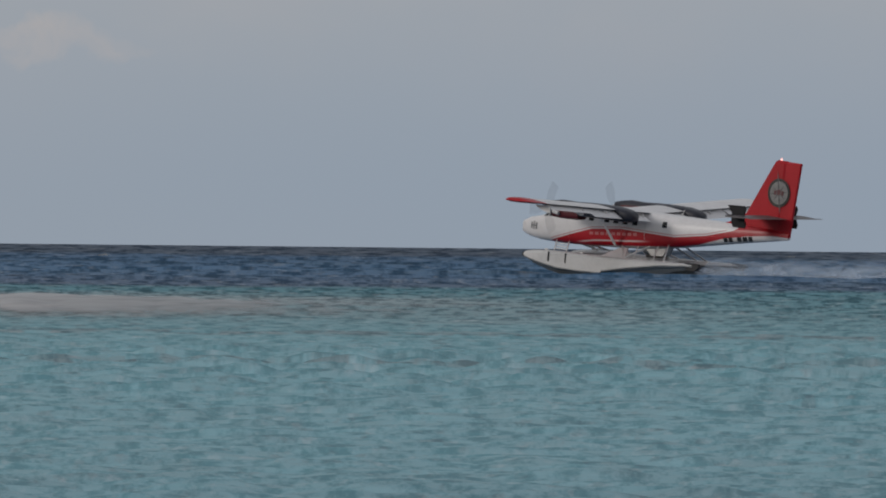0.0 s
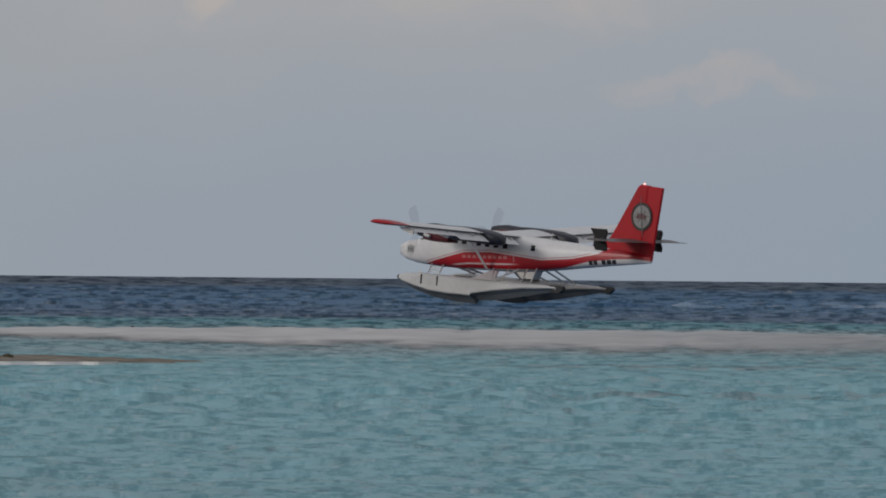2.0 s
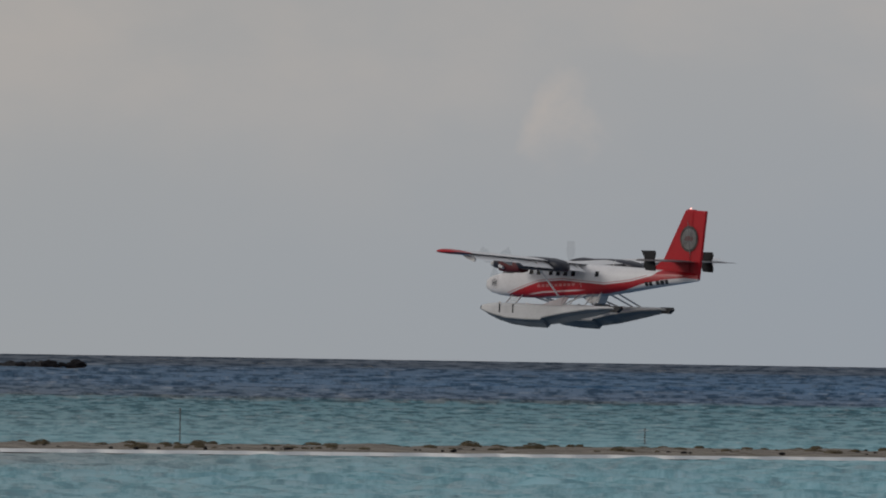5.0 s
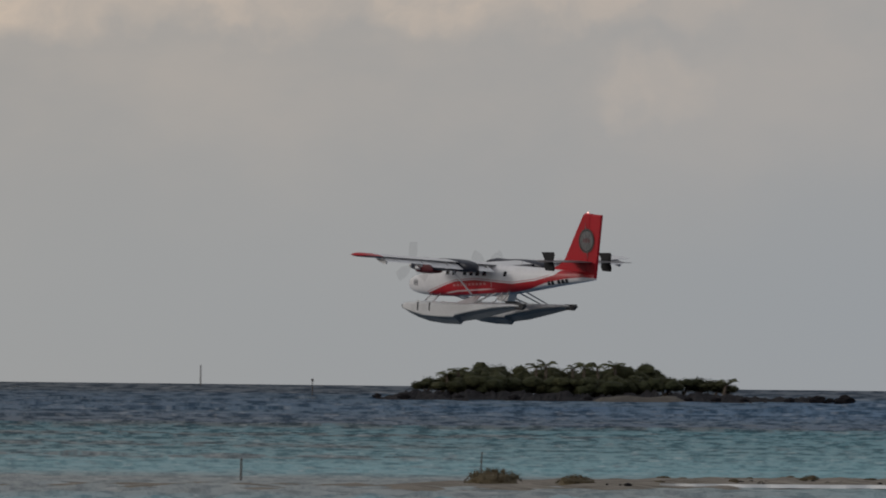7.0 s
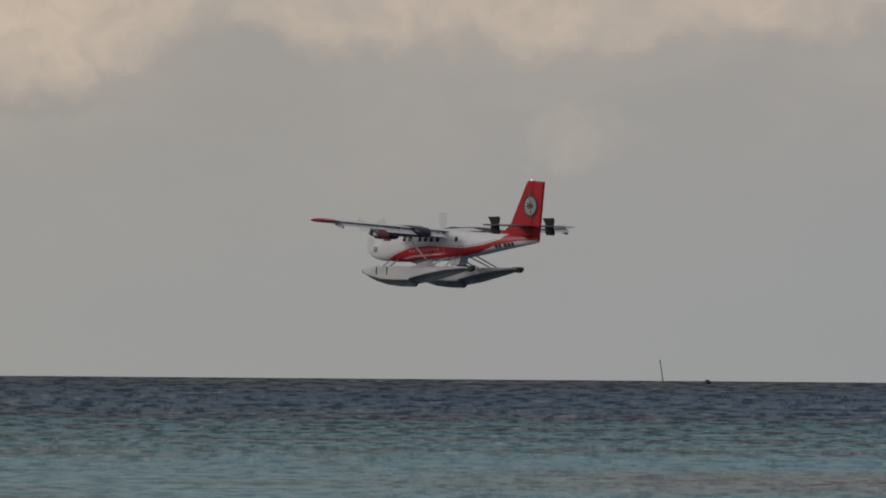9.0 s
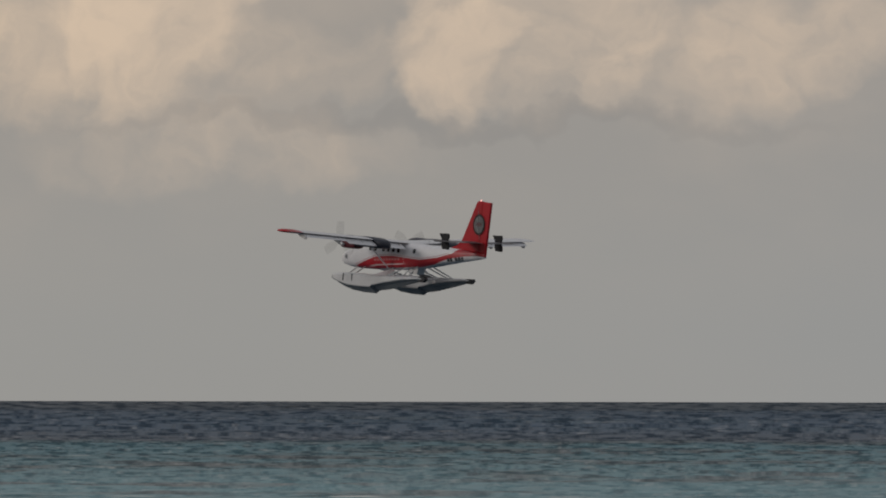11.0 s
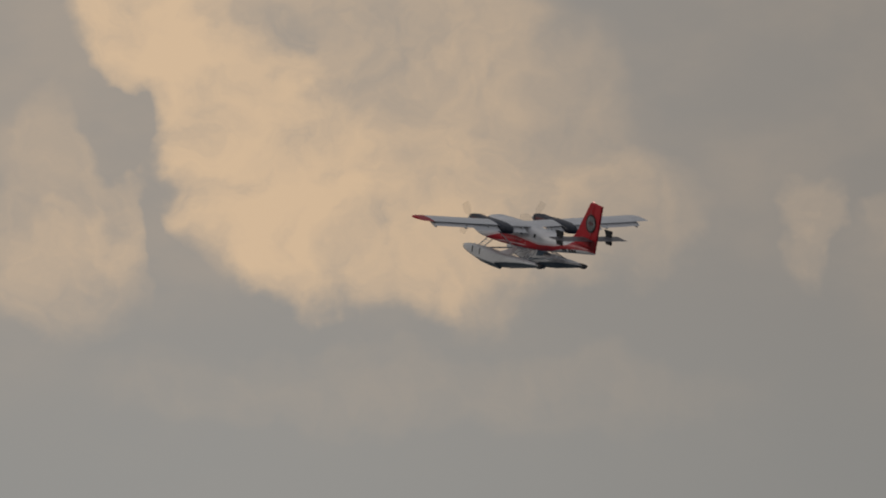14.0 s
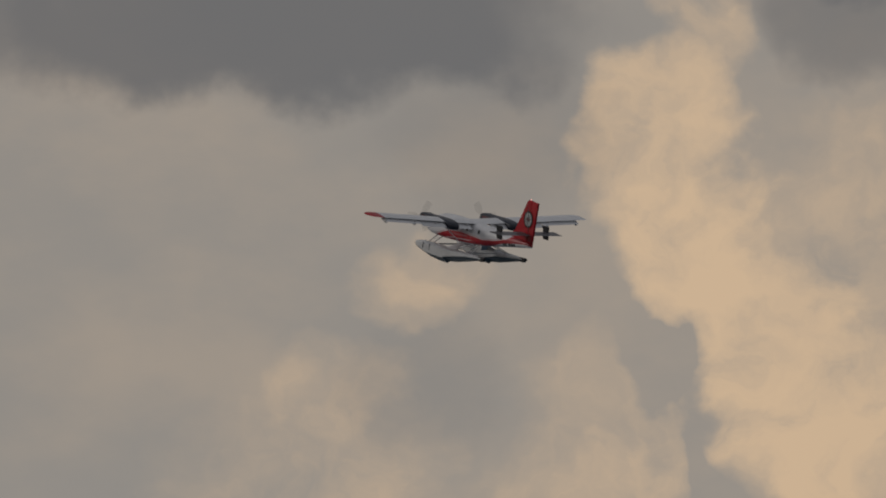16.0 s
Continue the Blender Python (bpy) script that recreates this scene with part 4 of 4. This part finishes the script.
for i, (az, h) in enumerate([(-1.50, 2.2), (-1.44, 1.8), (-1.92, 2.7), (-1.97, 2.9), (-2.12, 2.6), (-2.18, 2.9), (-2.26, 2.8), (-2.36, 2.9), (-2.94, 1.0)]):
    palm(at(az, 857, 0.85), h * 0.72, 7 + i)
for i, (az, s) in enumerate([(-3.46, 0.9), (-3.60, 1.0), (-3.52, 0.5), (-3.3, 0.5), (-3.05, 0.45), (-2.6, 0.4), (-1.05, 0.5), (-1.2, 0.6), (-1.5, 0.5), (-1.8, 0.55), (-2.2, 0.45), (-2.75, 0.5), (-2.9, 0.5)]):
    boulder(at(az, 832 + 10 * (-0.95 - az) / 2.72, 0.3), s * 0.7, i * 3.7)


# ---------------------------------------------------------------- poles, sticks, scrub and stones
def pole(name, label, az, r, height, radius, lean=0.0, mat=STICK, cap=False, group=""):
    foot = at(az, r, -0.4)
    side = Vector((math.cos(radians(az)), math.sin(radians(az)), 0))
    top = at(az, r, height) + side * lean
    mid = foot.lerp(top, 0.5) + side * 0.03 * height * 0.2
    p = thing(name, label, "pole", group)
    p.location = foot
    part("shaft", tube([(0, 0, 0), mid - foot, top - foot], [radius, radius * 0.9, radius * 0.8], 8), mat, p)
    if cap:
        part("top_mark", block(*(top - foot), radius * 4, radius * 4, radius * 5, radius * 0.6), mat, p)
    return p


pole("channel_pole", "tall slim channel marker pole standing in the sea", -0.09, 2600, 5.4, 0.16, 0.0, cap=False, group="channel poles")
pole("channel_pole", "leaning slim channel marker pole standing in the sea", 1.53, 2600, 5.8, 0.14, -0.9, group="channel poles")
pole("channel_pole", "short channel marker with a small top mark", -0.70, 900, 1.55, 0.05, 0.0, cap=True, group="channel poles")
for az, r, h, w, lean in ((-0.31, 147, 0.32, 0.018, 0.02), (-4.17, 166, 0.54, 0.012, 0.0), (-6.70, 176, 0.28, 0.012, 0.01), (-8.45, 180, 0.46, 0.014, 0.0), (-1.61, 160, 0.36, 0.013, 0.05)):
    pole("stick", "thin weathered stick stuck in the sand spit", az, r, h, w, lean, group="sticks on the spit")

buoy = thing("buoy", "small dark mooring buoy far out on the sea", "buoy")
buoy.location = at(1.29, 2500, 0)
part("hull", loft([[(r * math.cos(a), r * math.sin(a), z) for a in (2 * math.pi * j / 16 for j in range(16))] for z, r in ((-0.3, 0.5), (0.0, 0.85), (0.6, 0.85), (0.9, 0.5), (1.1, 0.2))]), NAVY, buoy)


def scrub_mound(place, width, height, seed):
    """A low clump of dry weed: a rough mound covered with stiff blades."""
    rnd = random.Random(seed)
    m = thing("weed_clump", "low clump of dry brown weed on the sand", "weed clump", "weed clumps on the spit")
    m.location = place
    bm = bmesh.new()
    bmesh.ops.create_icosphere(bm, subdivisions=3, radius=1)
    for v in bm.verts:
        v.co *= 0.85 + 0.3 * noise.noise(v.co * 2.2 + Vector((seed, 0, 0)))
        v.co = Vector((v.co.x * width * 0.5, v.co.y * width * 0.35, max(-0.3, v.co.z) * height * 0.8))
    part("mound", bm, SCRUB, m)
    bm = bmesh.new()
    for _ in range(260):
        a, k = rnd.uniform(0, 6.28), math.sqrt(rnd.random())
        c = Vector((math.cos(a) * k * width * 0.46, math.sin(a) * k * width * 0.32, height * 0.75 * math.sqrt(max(0.0, 1 - k * k))))
        d = Vector((rnd.gauss(0, 0.5), rnd.gauss(0, 0.5), 1)).normalized() * height * rnd.uniform(0.2, 0.42)
        s = Vector((rnd.gauss(0, 1), rnd.gauss(0, 1), 0)).normalized() * height * 0.05
        bm.faces.new([bm.verts.new(q) for q in (c - s, c + s, c + d)])
    part("tuft", bm, SCRUB, m)
    return m


scrub_mound(at(-1.69, 143, 0.03), 0.86, 0.23, 2)
scrub_mound(at(-2.14, 143, 0.03), 0.58, 0.155, 5)
for i, (az, w) in enumerate([(-3.42, 0.22), (-4.35, 0.14), (-6.1, 0.30), (-5.0, 0.16), (-7.0, 0.14), (-3.9, 0.2), (-3.0, 0.14), (-8.0, 0.14), (-9.2, 0.18), (-10.6, 0.16), (-5.75, 0.3), (-2.6, 0.12)]):
    scrub_mound(at(az, SPIT_NEAR((az + 12.6) / 15.2) + 7 + 3 * math.sin(i * 1.9), 0.07), w * 1.25, w * 0.36, 20 + i)


rnd_weed = random.Random(77)
for i in range(120):
    az = rnd_weed.uniform(-9.8, -2.4)
    w = rnd_weed.choice((0.06, 0.08, 0.10, 0.12, 0.17))
    shore = SPIT_NEAR((az + 12.6) / 15.2)
    scrub_mound(at(az, shore + rnd_weed.uniform(3, 11), 0.07), w * rnd_weed.uniform(1.1, 1.9), w * rnd_weed.uniform(0.22, 0.4), 60 + i)


def stones():
    """Small stones and bits of coral strewn along the spit and the bar."""
    rnd = random.Random(12)
    bm = bmesh.new()
    for _ in range(300):
        on_bar = rnd.random() < 0.12
        az = rnd.uniform(-14, -9.6) if on_bar else rnd.uniform(-10.0, -2.3)
        r = rnd.uniform(245, 262) if on_bar else SPIT_NEAR((az + 12.6) / 15.2) + rnd.uniform(2.5, 10)
        size = rnd.uniform(0.012, 0.04) * (1.5 if on_bar else 1)
        m = Matrix.Translation(at(az, r, 0.06)) @ Matrix.Rotation(rnd.uniform(0, 6.28), 4, "Z") @ Matrix.Diagonal((size * rnd.uniform(1, 2.2), size, size * 0.7, 1))
        bmesh.ops.create_icosphere(bm, subdivisions=1, radius=1, matrix=m)
    return tagged(part("stones", bm, ROCK), "small dark stones strewn along the sand", "stones", kind="stuff")


stones()


def foam_line(az0, az1, r, width, seed, label):
    bm = bmesh.new()
    prev = None
    for i in range(400):
        s = i / 399
        az = az0 + (az1 - az0) * s
        rr = r(s) + 0.8 * noise.noise((az * 5, seed, 0))
        w = width * (0.55 + 0.8 * noise.noise((az * 9, seed, 3)))
        w = max(0.12, w) * min(1, 12 * s, 12 * (1 - s))
        z = 0.045
        cur = [bm.verts.new(at(az, rr - w, z - 0.03)), bm.verts.new(at(az, rr, z + 0.02)), bm.verts.new(at(az, rr + w, z - 0.03))]
        if prev:
            bm.faces.new((prev[0], prev[1], cur[1], cur[0]))
            bm.faces.new((prev[1], prev[2], cur[2], cur[1]))
        prev = cur
    bmesh.ops.recalc_face_normals(bm, faces=bm.faces)
    return tagged(part("foam", bm, FOAM), label, "foam", kind="stuff")


foam_line(-11.2, -2.6, lerp([(0, 159), (0.3, 152.5), (0.6, 147.5), (1, 143.5)]), 0.3, 3, "white line of foam along the spit's edge")
foam_line(-14.6, -12.6, lerp([(0, 221), (0.5, 219), (1, 222)]), 1.8, 6, "white ripple breaking on the sandbar")
foam_line(-12.2, -11.2, lerp([(0, 229), (1, 236)]), 1.6, 8, "white ripple breaking on the sandbar")


def whitecaps():
    """A few small breaking crests far out."""
    rnd = random.Random(31)
    bm = bmesh.new()
    for _ in range(26):
        r = rnd.uniform(900, 2600)
        c = at(rnd.uniform(-19, 18), r, 0.16)
        side = Vector((c.y, -c.x, 0)).normalized()
        half = rnd.uniform(0.4, 1.5) * (r / 1400)
        vs = []
        for k in range(7):
            u = k / 6 * 2 - 1
            p = c + side * half * u + Vector((0, 0, rnd.uniform(0, 0.05)))
            h = 0.10 * (1 - u * u) + 0.02
            vs.append((bm.verts.new(p), bm.verts.new(p + Vector((0, 0, h)) - c.normalized() * 0.1), bm.verts.new(p + c.normalized() * 0.5)))
        for a, b in zip(vs, vs[1:]):
            bm.faces.new((a[0], b[0], b[1], a[1]))
            bm.faces.new((a[1], b[1], b[2], a[2]))
    return tagged(part("whitecaps", bm, FOAM), "small white breaking crests on the open sea", "foam", kind="stuff")


whitecaps()


# ---------------------------------------------------------------- spray behind the floats
def spray_material(alpha, seed):
    m = bpy.data.materials.new("spray")
    n = Net(m)
    o = n.add("ShaderNodeTexCoord").outputs["Object"]
    x, y, z = n.split(o)
    f = n.smooth(n.noise(n.vec(n.math("MULTIPLY", x, 0.35), y, n.math("MULTIPLY_ADD", z, 1.4, seed)), 1.3, 6.0, 0.65), 0.36, 0.72)
    thin = n.smooth(z, 1.7, 0.1)
    p = n.add("ShaderNodeBsdfPrincipled")
    n.put(p.inputs["Base Color"], (0.52, 0.61, 0.73, 1))
    n.put(p.inputs["Roughness"], 1.0)
    n.put(p.inputs["Specular IOR Level"], 0.0)
    n.put(p.inputs["Alpha"], n.math("MULTIPLY", n.math("MULTIPLY", f, thin), alpha))
    out = n.add("ShaderNodeOutputMaterial")
    n.put(out.inputs[0], p.outputs[0])
    return m


def make_spray():
    """Drifting veils of water thrown up behind the floats; x runs back along the wake."""
    rnd = random.Random(5)
    s = thing("spray", "thin white spray and wake trailing behind the floats", "spray")
    mats = [spray_material(0.55, 1.0), spray_material(0.45, 4.0)]
    for k in range(16):
        cx = -1.0 - k * 1.75
        bm = bmesh.new()
        bmesh.ops.create_icosphere(bm, subdivisions=3, radius=1)
        hx, hz = rnd.uniform(1.8, 2.8), 0.5 + 0.05 * k + rnd.uniform(0, 0.3)
        for v in bm.verts:
            v.co *= 1 + 0.3 * noise.noise(v.co * 1.8 + Vector((k * 3.1, 0, 0)))
            v.co = Vector((cx + v.co.x * hx, v.co.y * 0.7 + rnd.uniform(-0.02, 0.02) + (1.6 if k % 2 else -1.6), 0.12 + max(-0.3, v.co.z) * hz))
        part("veil", bm, mats[k % 2], s)
    for side in (-1, 1):
        bm = bmesh.new()
        prev = None
        for i in range(60):
            x = 1.0 - i * 0.6
            w = 0.25 + 0.012 * i + 0.2 * noise.noise((x, side, 2))
            y = side * (1.9 + 0.02 * i)
            cur = [bm.verts.new((x, y - w, 0.02)), bm.verts.new((x, y, 0.16 + 0.1 * noise.noise((x * 1.5, side, 5)))), bm.verts.new((x, y + w, 0.02))]
            if prev:
                bm.faces.new((prev[0], cur[0], cur[1], prev[1]))
                bm.faces.new((prev[1], cur[1], cur[2], prev[2]))
            prev = cur
        part("wake_crest", bm, mats[0], s, "low white wake crest")
    return s


spray = make_spray()


# ---------------------------------------------------------------- what moves
# seconds, place of the seaplane, heading (left of +y), climb and bank in degrees
FLIGHT = [
    (0, 149.55, 470.21, 2.41, 37.73, 4.80, -0.29), (0.5, 139.81, 470.41, 2.44, 38.28, 4.68, 0.08), (1, 130.84, 473.29, 2.48, 38.08, 4.76, 0.09),
    (1.5, 122.86, 480.18, 2.54, 38.11, 4.89, 0.05), (2, 114.98, 489.43, 2.73, 38.73, 4.79, 0.28), (2.5, 107.22, 500.74, 3.07, 39.65, 4.34, 0.32),
    (3, 98.07, 507.58, 3.59, 39.55, 3.83, 0.33), (3.2, 94.24, 510.26, 3.78, 39.78, 3.66, 0.09), (5.3, 53.21, 548.81, 5.88, 39.83, 1.47, 0.20),
    (5.5, 49.06, 553.23, 6.03, 39.62, 1.40, 0.22), (6, 38.45, 564.64, 6.41, 40.05, 1.13, -0.16), (6.5, 27.56, 575.99, 6.79, 40.17, 1.52, -0.33),
    (7, 16.23, 586.18, 7.31, 41.07, 1.82, -0.45), (7.5, 4.74, 595.62, 7.81, 41.96, 1.82, -0.86), (8, -6.86, 604.96, 8.48, 42.98, 1.21, -1.05),
    (8.5, -18.69, 615.60, 8.93, 43.79, 0.72, -0.15), (10.8, -75.97, 671.25, 10.60, 43.49, 3.00, 1.71), (11, -81.29, 676.49, 10.79, 43.79, 3.47, 1.25),
    (11.5, -94.89, 689.43, 11.62, 44.42, 5.31, 0.25), (12, -108.77, 701.63, 13.11, 45.33, 7.22, -0.30), (12.5, -122.76, 713.04, 15.36, 46.39, 9.09, -1.09),
    (13, -136.78, 723.78, 17.89, 47.03, 10.66, -1.46), (13.5, -150.83, 733.94, 21.80, 47.35, 11.85, -1.08), (14, -165.03, 744.60, 26.09, 47.50, 12.13, -1.60),
    (14.5, -179.78, 756.87, 30.66, 47.73, 12.51, -1.66), (15, -194.66, 769.76, 35.74, 48.00, 13.03, -1.52), (15.5, -209.40, 782.06, 40.69, 48.47, 12.96, -1.81),
    (16, -224.34, 795.10, 46.11, 48.61, 12.22, -1.56)]


def motions():
    walk(seaplane, [(t, pose(x, y, z, bank_, -climb, heading + 90)) for t, x, y, z, heading, climb, bank_ in FLIGHT])
    # the spray follows the floats, then is left behind and falls back into the sea
    rows = [(t, pose(x + 5.0 * math.sin(radians(h)), y - 5.0 * math.cos(radians(h)), 0.0, 0, 0, h + 90 + 8)) for t, x, y, z, h, c, b in FLIGHT if t <= 1.5]
    rows += [(2.0, pose(121.0, 478.5, -0.65, 0, 0, 136)), (2.5, pose(119.5, 481.0, -1.1, 0, 0, 136)), (3.0, pose(120.5, 481.0, -2.5, 0, 0, 136)), (16.0, pose(120.5, 481.0, -2.5, 0, 0, 136))]
    walk(spray, rows)
    for prop, s in zip(propellers, (1, -1)):
        walk(prop, [(k / FPS, pose(2.12, 2.82 * s, 0.62, 77.0 * k + 30 * s, 0, 0)) for k in range(481)])


motions()
